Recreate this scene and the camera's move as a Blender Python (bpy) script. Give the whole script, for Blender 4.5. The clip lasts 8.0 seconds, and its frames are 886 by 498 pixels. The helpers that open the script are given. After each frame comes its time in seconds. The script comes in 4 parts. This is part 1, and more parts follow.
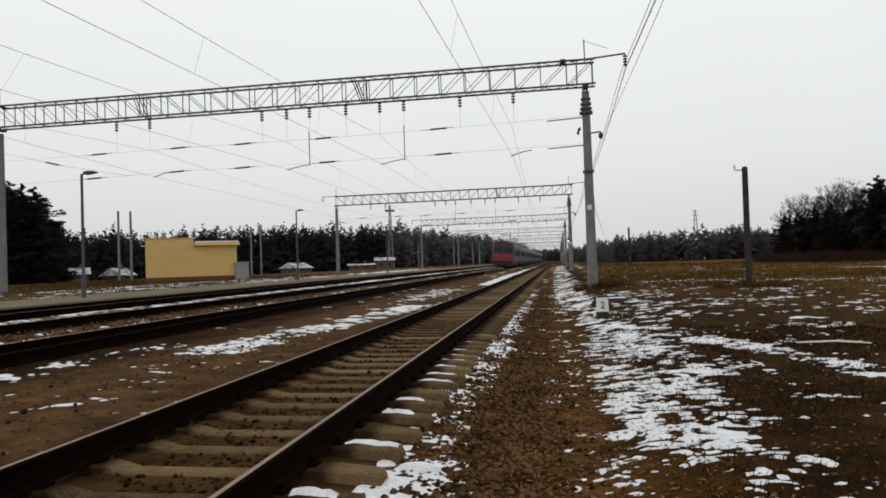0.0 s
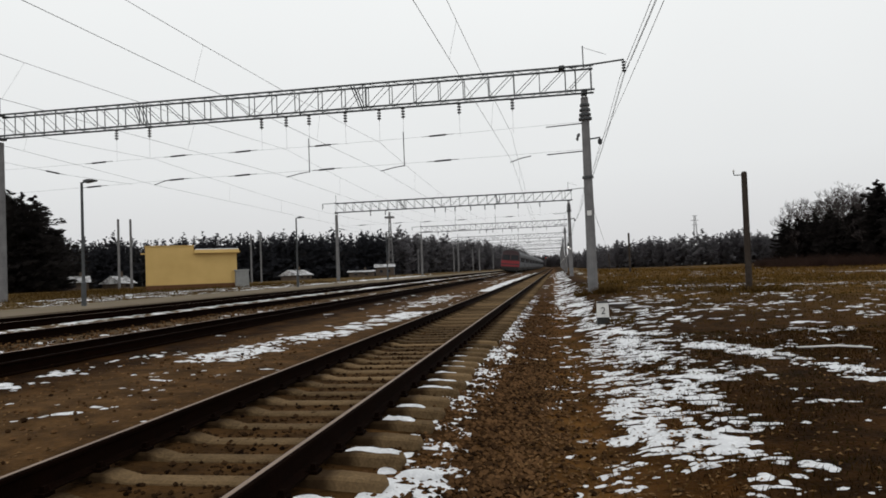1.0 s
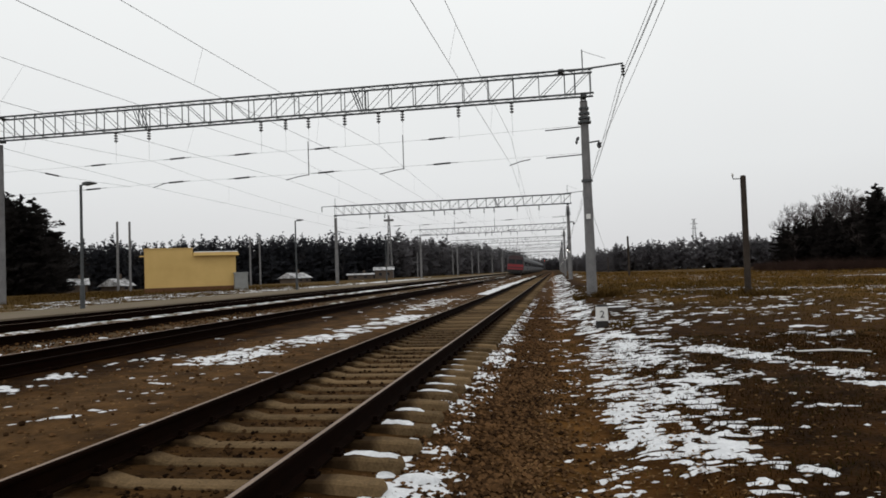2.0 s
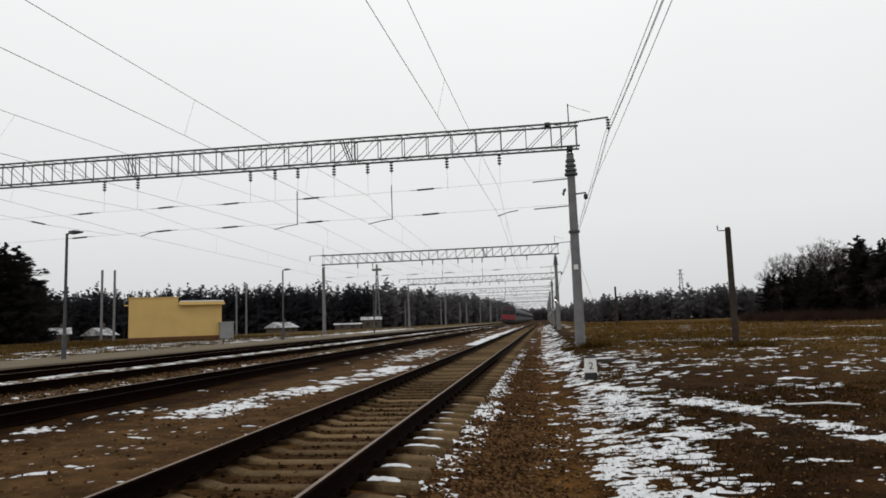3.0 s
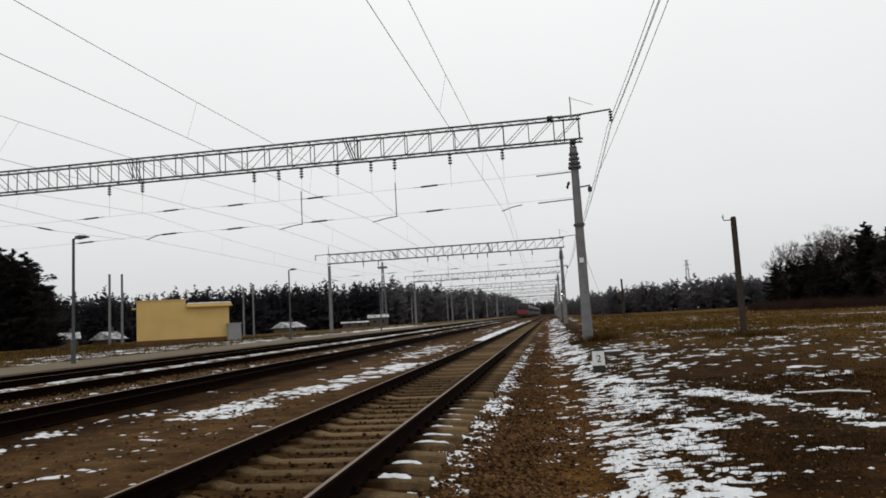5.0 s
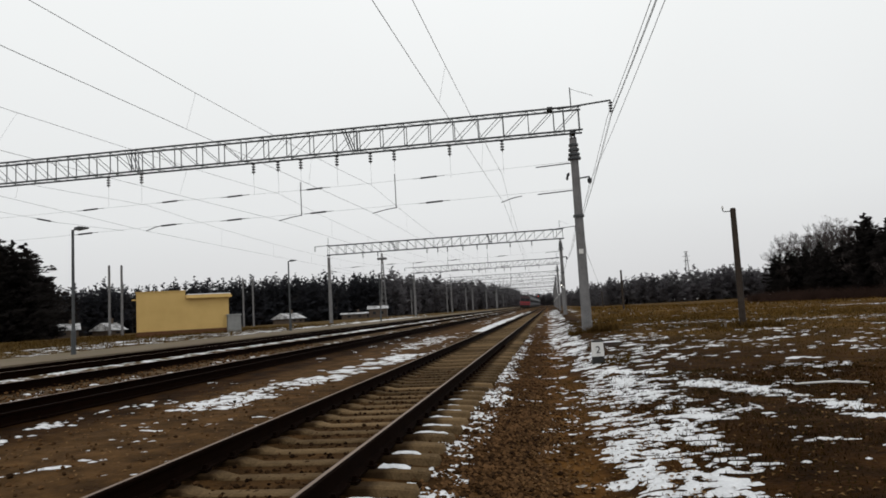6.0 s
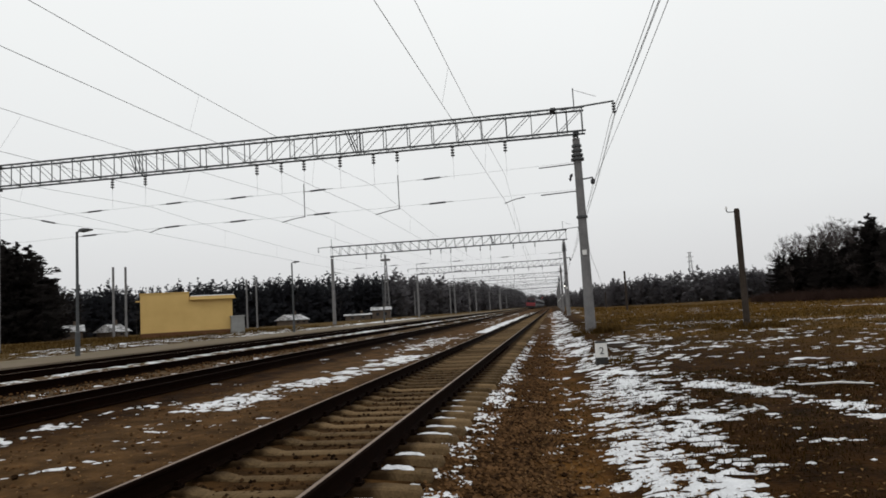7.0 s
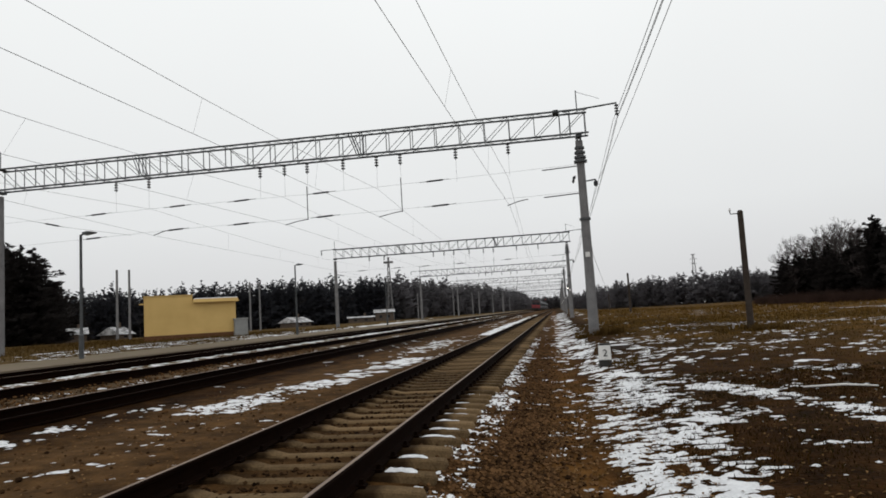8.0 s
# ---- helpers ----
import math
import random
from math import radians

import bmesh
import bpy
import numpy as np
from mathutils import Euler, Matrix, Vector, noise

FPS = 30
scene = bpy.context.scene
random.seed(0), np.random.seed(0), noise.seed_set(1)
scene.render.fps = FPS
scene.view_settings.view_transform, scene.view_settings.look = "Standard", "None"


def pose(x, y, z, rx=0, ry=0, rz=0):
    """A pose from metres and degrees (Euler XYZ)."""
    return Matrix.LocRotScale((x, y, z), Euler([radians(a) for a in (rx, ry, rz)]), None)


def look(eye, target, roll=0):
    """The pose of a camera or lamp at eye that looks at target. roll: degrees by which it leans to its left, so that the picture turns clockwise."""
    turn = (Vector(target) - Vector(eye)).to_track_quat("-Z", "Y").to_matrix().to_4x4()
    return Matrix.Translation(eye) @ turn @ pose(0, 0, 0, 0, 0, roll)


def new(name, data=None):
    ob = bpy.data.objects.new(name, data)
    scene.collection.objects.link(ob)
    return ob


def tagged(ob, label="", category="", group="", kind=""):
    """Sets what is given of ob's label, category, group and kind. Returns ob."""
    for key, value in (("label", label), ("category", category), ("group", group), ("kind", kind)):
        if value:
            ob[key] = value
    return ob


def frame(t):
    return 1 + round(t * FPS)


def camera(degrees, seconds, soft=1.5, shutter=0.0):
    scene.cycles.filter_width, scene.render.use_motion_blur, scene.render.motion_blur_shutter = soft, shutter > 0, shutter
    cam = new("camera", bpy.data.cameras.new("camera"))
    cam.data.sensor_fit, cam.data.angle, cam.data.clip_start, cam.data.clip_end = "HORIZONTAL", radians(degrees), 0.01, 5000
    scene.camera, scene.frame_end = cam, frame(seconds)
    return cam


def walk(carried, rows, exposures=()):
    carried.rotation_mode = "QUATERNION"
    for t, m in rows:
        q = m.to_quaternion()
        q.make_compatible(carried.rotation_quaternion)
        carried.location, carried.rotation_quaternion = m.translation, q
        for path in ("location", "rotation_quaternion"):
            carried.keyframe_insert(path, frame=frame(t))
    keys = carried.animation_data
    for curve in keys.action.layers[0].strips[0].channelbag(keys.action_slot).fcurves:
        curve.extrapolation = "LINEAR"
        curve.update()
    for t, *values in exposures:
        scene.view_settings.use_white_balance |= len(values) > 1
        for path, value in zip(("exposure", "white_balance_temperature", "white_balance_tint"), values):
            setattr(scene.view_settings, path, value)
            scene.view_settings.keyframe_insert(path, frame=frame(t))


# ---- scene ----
CAM_ROWS = [
    (0.0, 0.0, 0.0, 1.280, 9.15, 1.49, 1.93),
    (0.5, 0.0, 0.0, 1.280, 9.22, 1.66, 2.14),
    (1.0, 0.0, 0.0, 1.280, 9.16, 2.03, 2.22),
    (2.3, 0.0, 0.0, 1.290, 8.99, 2.51, 2.01),
    (2.4, 0.0, 0.0, 1.292, 8.55, 3.04, 2.23),
    (2.5, 0.0, 0.0, 1.295, 8.07, 4.02, 2.63),
    (2.6, 0.0, 0.0, 1.298, 7.54, 4.25, 2.77),
    (2.7, 0.0, 0.0, 1.301, 7.34, 5.45, 2.81),
    (2.8, 0.0, 0.0, 1.304, 8.03, 6.42, 2.19),
    (2.9, 0.0, 0.0, 1.307, 8.21, 6.91, 1.96),
    (3.0, 0.0, 0.0, 1.310, 8.07, 6.40, 1.99),
    (3.2, 0.0, 0.0, 1.310, 7.80, 6.10, 1.72),
    (3.5, 0.0, 0.0, 1.310, 8.10, 6.14, 2.47),
    (3.7, 0.0, 0.0, 1.310, 7.93, 5.69, 2.34),
    (4.0, 0.0, 0.0, 1.310, 7.80, 5.59, 2.46),
    (4.2, 0.0, 0.0, 1.310, 8.35, 5.30, 2.98),
    (4.3, 0.0, 0.0, 1.310, 8.97, 5.58, 3.13),
    (4.4, 0.0, 0.0, 1.310, 9.21, 5.99, 3.31),
    (4.5, 0.0, 0.0, 1.310, 9.17, 6.34, 3.24),
    (4.6, 0.0, 0.0, 1.310, 8.92, 6.35, 3.28),
    (4.7, 0.0, 0.0, 1.310, 8.70, 6.31, 3.24),
    (5.8, 0.0, 0.0, 1.310, 8.60, 5.46, 3.34),
    (6.0, 0.0, 0.0, 1.310, 8.61, 5.38, 3.28),
    (6.5, 0.0, 0.0, 1.310, 8.84, 5.40, 3.43),
    (7.0, 0.0, 0.0, 1.310, 8.89, 5.49, 3.35),
    (7.5, 0.0, 0.0, 1.310, 9.03, 5.69, 3.54),
    (8.0, 0.0, 0.0, 1.310, 9.15, 5.70, 3.42),
]
cam = camera(66.0, 8.0, soft=1.7)
walk(cam, [(t, pose(x, y, z, 90 + pitch, roll, yaw)) for t, x, y, z, yaw, pitch, roll in CAM_ROWS])

# ---- light: an overcast winter sky ----
scene.view_settings.exposure = 0.0
world = bpy.data.worlds.new("overcast_sky")
scene.world = world
world.use_nodes = True
wn, wl = world.node_tree.nodes, world.node_tree.links
bg = wn["Background"]
coord = wn.new("ShaderNodeTexCoord")
sep = wn.new("ShaderNodeSeparateXYZ")
wl.new(coord.outputs["Generated"], sep.inputs[0])
ramp = wn.new("ShaderNodeValToRGB")
ramp.color_ramp.elements[0].position, ramp.color_ramp.elements[0].color = 0.0, (0.64, 0.64, 0.65, 1)
ramp.color_ramp.elements[1].position, ramp.color_ramp.elements[1].color = 0.45, (0.90, 0.92, 0.92, 1)
mid = ramp.color_ramp.elements.new(0.14)
mid.color = (0.78, 0.795, 0.80, 1)
wl.new(sep.outputs["Z"], ramp.inputs[0])
clouds = wn.new("ShaderNodeTexNoise")
clouds.inputs["Scale"].default_value, clouds.inputs["Detail"].default_value = 1.6, 3
wl.new(coord.outputs["Generated"], clouds.inputs["Vector"])
cloud_ramp = wn.new("ShaderNodeMapRange")
cloud_ramp.inputs["To Min"].default_value, cloud_ramp.inputs["To Max"].default_value = 0.94, 1.06
wl.new(clouds.outputs["Fac"], cloud_ramp.inputs["Value"])
sky_mix = wn.new("ShaderNodeMix")
sky_mix.data_type, sky_mix.blend_type = "RGBA", "MULTIPLY"
sky_mix.inputs["Factor"].default_value = 1.0
wl.new(ramp.outputs["Color"], sky_mix.inputs["A"])
wl.new(cloud_ramp.outputs["Result"], sky_mix.inputs["B"])
wl.new(sky_mix.outputs["Result"], bg.inputs["Color"])
bg.inputs["Strength"].default_value = 1.0
sun = new("sun", bpy.data.lights.new("sun", "SUN"))
sun.data.energy, sun.data.angle, sun.data.color = 0.3, radians(40), (1.0, 0.97, 0.93)
sun.matrix_world = look((0, 0, 100), (30, 60, 0))


# ---- materials ----
def material(name, a, b, scale=6.0, rough=0.8, metal=0.0, bump=0.3, fine=40.0, spread=0.25, dist=0.02, vary=0.0, coarse=0.5, gloss=0.25, island=0.0):
    m = bpy.data.materials.new(name)
    m.use_nodes = True
    n, l = m.node_tree.nodes, m.node_tree.links
    p = n["Principled BSDF"]
    tc = n.new("ShaderNodeTexCoord")
    big, small = n.new("ShaderNodeTexNoise"), n.new("ShaderNodeTexNoise")
    big.inputs["Scale"].default_value, big.inputs["Detail"].default_value = scale, 5
    small.inputs["Scale"].default_value, small.inputs["Detail"].default_value = fine, 4
    for t in (big, small):
        l.new(tc.outputs["Object"], t.inputs["Vector"])
    add = n.new("ShaderNodeMath")
    add.operation = "MULTIPLY_ADD"
    l.new(small.outputs["Fac"], add.inputs[0])
    add.inputs[1].default_value = 1 - coarse
    sc = n.new("ShaderNodeMath")
    sc.operation = "MULTIPLY"
    sc.inputs[1].default_value = coarse
    l.new(big.outputs["Fac"], sc.inputs[0])
    l.new(sc.outputs[0], add.inputs[2])
    src = add.outputs[0]
    if vary:
        info = n.new("ShaderNodeObjectInfo")
        v = n.new("ShaderNodeMath")
        v.operation = "MULTIPLY_ADD"
        l.new(info.outputs["Random"], v.inputs[0])
        v.inputs[1].default_value = vary
        l.new(src, v.inputs[2])
        v2 = n.new("ShaderNodeMath")
        v2.operation = "SUBTRACT"
        l.new(v.outputs[0], v2.inputs[0])
        v2.inputs[1].default_value = vary / 2
        src = v2.outputs[0]
    if island:
        geo = n.new("ShaderNodeNewGeometry")
        v = n.new("ShaderNodeMath")
        v.operation = "MULTIPLY_ADD"
        l.new(geo.outputs["Random Per Island"], v.inputs[0])
        v.inputs[1].default_value = island
        l.new(src, v.inputs[2])
        v2 = n.new("ShaderNodeMath")
        v2.operation = "SUBTRACT"
        l.new(v.outputs[0], v2.inputs[0])
        v2.inputs[1].default_value = island / 2
        src = v2.outputs[0]
    r = n.new("ShaderNodeValToRGB")
    r.color_ramp.elements[0].position, r.color_ramp.elements[1].position = 0.5 - spread, 0.5 + spread
    r.color_ramp.elements[0].color, r.color_ramp.elements[1].color = (*a, 1), (*b, 1)
    l.new(src, r.inputs[0])
    l.new(r.outputs["Color"], p.inputs["Base Color"])
    p.inputs["Roughness"].default_value, p.inputs["Metallic"].default_value = rough, metal
    p.inputs["Specular IOR Level"].default_value = gloss if rough < 0.86 else 0.03
    if bump:
        bp = n.new("ShaderNodeBump")
        bp.inputs["Strength"].default_value, bp.inputs["Distance"].default_value = bump, dist
        l.new(src, bp.inputs["Height"])
        l.new(bp.outputs["Normal"], p.inputs["Normal"])
    return m


def thin_leaves(m, share=0.5):
    """Needles and leaves let part of the light through."""
    n, l = m.node_tree.nodes, m.node_tree.links
    p, out = n["Principled BSDF"], n["Material Output"]
    back, mix = n.new("ShaderNodeBsdfTranslucent"), n.new("ShaderNodeMixShader")
    l.new(p.inputs["Base Color"].links[0].from_socket, back.inputs["Color"])
    mix.inputs[0].default_value = share
    l.new(p.outputs[0], mix.inputs[1])
    l.new(back.outputs[0], mix.inputs[2])
    l.new(mix.outputs[0], out.inputs["Surface"])


def ground_material():
    """Dirt, ballast and dead grass, told apart by the distance from the track."""
    m = material("ground_soil", (0.006, 0.0025, 0.0007), (0.090, 0.042, 0.012), 1.5, 0.95, bump=0.9, fine=24, dist=0.05, spread=0.2)
    n, l = m.node_tree.nodes, m.node_tree.links
    p = n["Principled BSDF"]
    soil = p.inputs["Base Color"].links[0].from_socket
    tc = n.new("ShaderNodeTexCoord")
    sx = n.new("ShaderNodeSeparateXYZ")
    l.new(tc.outputs["Object"], sx.inputs[0])
    wob = n.new("ShaderNodeTexNoise")
    wob.inputs["Scale"].default_value, wob.inputs["Detail"].default_value = 0.9, 6
    l.new(tc.outputs["Object"], wob.inputs["Vector"])
    ad = n.new("ShaderNodeMath")
    ad.operation = "MULTIPLY_ADD"
    l.new(wob.outputs["Fac"], ad.inputs[0])
    ad.inputs[1].default_value = 0.9
    l.new(sx.outputs["X"], ad.inputs[2])
    mr = n.new("ShaderNodeMapRange")
    mr.inputs["From Min"].default_value, mr.inputs["From Max"].default_value = -24.0, 16.0
    l.new(ad.outputs[0], mr.inputs["Value"])
    zone = n.new("ShaderNodeValToRGB")
    cr = zone.color_ramp
    # near-black stops, -7.7 to -6.25: rail shade painted in with dark ballast
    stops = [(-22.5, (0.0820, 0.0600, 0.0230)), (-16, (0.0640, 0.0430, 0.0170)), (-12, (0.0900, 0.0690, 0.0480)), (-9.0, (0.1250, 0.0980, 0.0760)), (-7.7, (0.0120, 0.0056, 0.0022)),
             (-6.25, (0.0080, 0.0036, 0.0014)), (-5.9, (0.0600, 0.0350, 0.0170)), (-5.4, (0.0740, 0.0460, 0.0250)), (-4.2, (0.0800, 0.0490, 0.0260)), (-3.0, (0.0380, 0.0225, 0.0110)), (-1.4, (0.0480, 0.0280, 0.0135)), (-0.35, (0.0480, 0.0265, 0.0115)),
             (0.2, (0.0540, 0.0290, 0.0120)), (0.55, (0.1050, 0.0540, 0.0180)), (1.05, (0.0420, 0.0190, 0.0048)), (2.2, (0.0110, 0.0044, 0.0008)), (7.0, (0.0260, 0.0115, 0.0022)), (14, (0.0520, 0.0250, 0.0054))]
    while len(cr.elements) < len(stops):
        cr.elements.new(0.5)
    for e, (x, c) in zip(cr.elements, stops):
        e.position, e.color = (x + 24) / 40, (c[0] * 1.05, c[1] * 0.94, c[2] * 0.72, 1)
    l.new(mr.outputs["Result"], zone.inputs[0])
    mx = n.new("ShaderNodeMix")
    mx.data_type, mx.blend_type = "RGBA", "MIX"
    mx.inputs["Factor"].default_value = 0.66
    l.new(soil, mx.inputs["A"])
    l.new(zone.outputs["Color"], mx.inputs["B"])
    # blotches of damp and dry soil
    blotch = n.new("ShaderNodeTexNoise")
    blotch.inputs["Scale"].default_value, blotch.inputs["Detail"].default_value, blotch.inputs["Roughness"].default_value = 2.2, 8, 0.62
    l.new(tc.outputs["Object"], blotch.inputs["Vector"])
    damp = n.new("ShaderNodeMapRange")
    damp.inputs["From Min"].default_value, damp.inputs["From Max"].default_value = 0.32, 0.68
    damp.inputs["To Min"].default_value, damp.inputs["To Max"].default_value = 0.45, 1.55
    l.new(blotch.outputs["Fac"], damp.inputs["Value"])
    soaked = n.new("ShaderNodeMix")
    soaked.data_type, soaked.blend_type = "RGBA", "MULTIPLY"
    soaked.inputs["Factor"].default_value = 1.0
    l.new(mx.outputs["Result"], soaked.inputs["A"])
    l.new(damp.outputs["Result"], soaked.inputs["B"])

    # straw-coloured and olive grass farther out in the field
    def spread_over(socket, lo, hi):
        k = n.new("ShaderNodeMapRange")
        k.interpolation_type = "SMOOTHSTEP"
        k.inputs["From Min"].default_value, k.inputs["From Max"].default_value = lo, hi
        l.new(socket, k.inputs["Value"])
        return k.outputs["Result"]

    patch = n.new("ShaderNodeTexNoise")
    patch.inputs["Scale"].default_value, patch.inputs["Detail"].default_value = 0.22, 7
    l.new(tc.outputs["Object"], patch.inputs["Vector"])
    straw = n.new("ShaderNodeValToRGB")
    straw.color_ramp.elements[0].position, straw.color_ramp.elements[0].color = 0.36, (0.022, 0.0115, 0.0022, 1)
    straw.color_ramp.elements[1].position, straw.color_ramp.elements[1].color = 0.66, (0.150, 0.082, 0.020, 1)
    olive = straw.color_ramp.elements.new(0.5)
    olive.color = (0.058, 0.0315, 0.0072, 1)
    l.new(patch.outputs["Fac"], straw.inputs[0])
    both = n.new("ShaderNodeMath")
    both.operation = "MULTIPLY"
    l.new(spread_over(sx.outputs["X"], 1.6, 4.5), both.inputs[0])
    l.new(spread_over(sx.outputs["Y"], 11, 34), both.inputs[1])
    field = n.new("ShaderNodeMix")
    field.data_type = "RGBA"
    l.new(both.outputs[0], field.inputs["Factor"])
    l.new(soaked.outputs["Result"], field.inputs["A"])
    l.new(straw.outputs["Color"], field.inputs["B"])
    l.new(field.outputs["Result"], p.inputs["Base Color"])
    return m


M_GROUND = ground_material()
M_SNOW = material("old_snow", (0.46, 0.465, 0.48), (0.83, 0.84, 0.86), 7, 0.6, bump=0.6, fine=38, dist=0.03)
M_ROOFSNOW = material("dirty_roof_snow", (0.05, 0.045, 0.043), (0.62, 0.62, 0.63), 0.9, 0.8, bump=0.2, fine=5, spread=0.12)
M_STONE = material("ballast_stone", (0.016, 0.0080, 0.0034), (0.122, 0.064, 0.028), 3, 0.9, bump=0.4, fine=30, coarse=0.8, island=0.5)
M_OILY = material("oily_ballast_stone", (0.006, 0.0028, 0.0012), (0.055, 0.029, 0.013), 3, 0.9, bump=0.4, fine=30, coarse=0.8, island=0.5)
M_SLEEPER = material("weathered_concrete", (0.030, 0.019, 0.009), (0.190, 0.126, 0.066), 6, 0.9, bump=0.4, fine=45, vary=0.35)
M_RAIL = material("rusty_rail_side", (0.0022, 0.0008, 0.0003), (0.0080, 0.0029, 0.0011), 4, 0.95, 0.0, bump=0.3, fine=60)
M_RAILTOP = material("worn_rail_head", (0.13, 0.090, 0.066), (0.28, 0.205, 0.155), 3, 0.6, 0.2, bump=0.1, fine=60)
M_STEEL = material("galvanised_steel_dark", (0.045, 0.048, 0.05), (0.11, 0.115, 0.12), 4, 0.6, 0.4, bump=0.2, fine=50)
M_POST = material("grey_concrete_post", (0.105, 0.102, 0.105), (0.25, 0.245, 0.245), 2.5, 0.9, bump=0.4, fine=30)
M_WIRE = material("dark_wire", (0.11, 0.11, 0.115), (0.17, 0.17, 0.175), 5, 0.6, 0.3, bump=0)
M_INSUL = material("dark_glazed_insulator", (0.015, 0.015, 0.018), (0.05, 0.05, 0.055), 8, 0.35, bump=0)
M_WALL = material("ochre_plaster", (0.52, 0.35, 0.13), (0.64, 0.44, 0.175), 0.8, 0.9, bump=0.25, fine=25, coarse=0.7)
M_PLINTH = material("brown_plinth_paint", (0.08, 0.035, 0.015), (0.14, 0.065, 0.03), 3, 0.85, bump=0.3)
M_ASPH = material("platform_asphalt", (0.115, 0.092, 0.063), (0.185, 0.149, 0.106), 0.8, 0.9, bump=0.3, fine=30)
M_WOODPOST = material("tarred_wood", (0.022, 0.017, 0.014), (0.075, 0.06, 0.05), 5, 0.9, bump=0.5, fine=40)
M_WHITE = material("white_paint_worn", (0.55, 0.54, 0.52), (0.80, 0.79, 0.77), 9, 0.7, bump=0.2)
M_BLACK = material("black_paint", (0.012, 0.012, 0.012), (0.035, 0.033, 0.03), 9, 0.6, bump=0.2)
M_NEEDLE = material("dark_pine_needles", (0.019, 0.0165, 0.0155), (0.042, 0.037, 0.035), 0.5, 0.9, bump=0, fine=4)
# these two far tree colours are greyed and lightened to stand for haze
M_NEEDLE_FAR = material("hazed_far_needles", (0.040, 0.041, 0.047), (0.070, 0.071, 0.080), 0.12, 0.9, bump=0, fine=1)
M_WOODS_FAR = material("hazed_far_woods", (0.122, 0.115, 0.122), (0.168, 0.159, 0.167), 0.08, 0.9, bump=0, fine=1)
for needles in (M_NEEDLE, M_NEEDLE_FAR, M_WOODS_FAR):
    thin_leaves(needles)
M_BARK = material("bare_twigs", (0.040, 0.032, 0.031), (0.105, 0.088, 0.084), 0.6, 0.9, bump=0, fine=6)
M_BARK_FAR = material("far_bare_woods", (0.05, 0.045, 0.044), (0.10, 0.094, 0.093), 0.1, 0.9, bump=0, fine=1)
M_RED = material("red_train_paint", (0.20, 0.026, 0.032), (0.31, 0.042, 0.050), 0.6, 0.55, bump=0.1)
M_CABFACE = material("faded_red_grey_paint", (0.040, 0.026, 0.028), (0.080, 0.050, 0.052), 0.6, 0.7, bump=0.1)
M_GREY = material("grey_train_paint", (0.075, 0.078, 0.085), (0.14, 0.145, 0.155), 0.5, 0.6, bump=0.1, fine=8)
M_ROOF = material("sooty_train_roof", (0.06, 0.06, 0.062), (0.12, 0.12, 0.122), 0.6, 0.8, bump=0.1)
M_GLASS = material("dark_window_glass", (0.015, 0.017, 0.02), (0.03, 0.033, 0.036), 1, 0.12, bump=0)
M_GRASS = material("dead_grass", (0.028, 0.016, 0.004), (0.105, 0.062, 0.018), 1.2, 0.95, bump=0, fine=9)
# darker copy of dead_grass; edge darkening put into the near grass colour
M_GRASS_SHADED = material("shaded_dead_grass", (0.0060, 0.0026, 0.0005), (0.040, 0.020, 0.0042), 1.4, 0.95, bump=0, fine=9)
M_STRAW = material("straw_coloured_grass", (0.046, 0.025, 0.006), (0.165, 0.092, 0.023), 0.35, 0.95, bump=0, fine=5)
M_SHRUB = material("brown_twiggy_shrubs", (0.016, 0.009, 0.007), (0.060, 0.036, 0.028), 0.3, 0.95, bump=0, fine=3)
M_MOSS = material("winter_grass", (0.006, 0.0045, 0.0009), (0.030, 0.023, 0.0045), 1.5, 0.95, bump=0, fine=9)
M_LEAF = material("fallen_leaves", (0.05, 0.028, 0.012), (0.20, 0.115, 0.05), 2.5, 0.9, bump=0, fine=20, island=0.5)
M_TIMBER = material("weathered_boards", (0.06, 0.045, 0.035), (0.14, 0.11, 0.09), 1.5, 0.9, bump=0.3)
M_CABINET = material("grey_cabinet_paint", (0.17, 0.17, 0.165), (0.27, 0.27, 0.26), 3, 0.7, bump=0.1)


def glow(name, colour, strength):
    m = bpy.data.materials.new(name)
    m.use_nodes = True
    p = m.node_tree.nodes["Principled BSDF"]
    p.inputs["Base Color"].default_value = (*colour, 1)
    p.inputs["Emission Color"].default_value = (*colour, 1)
    p.inputs["Emission Strength"].default_value = strength
    return m


M_SIGNAL_RED, M_SIGNAL_WHITE = glow("red_signal_lens", (1.0, 0.12, 0.10), 3.0), glow("white_signal_lens", (1.0, 0.93, 0.85), 4.0)


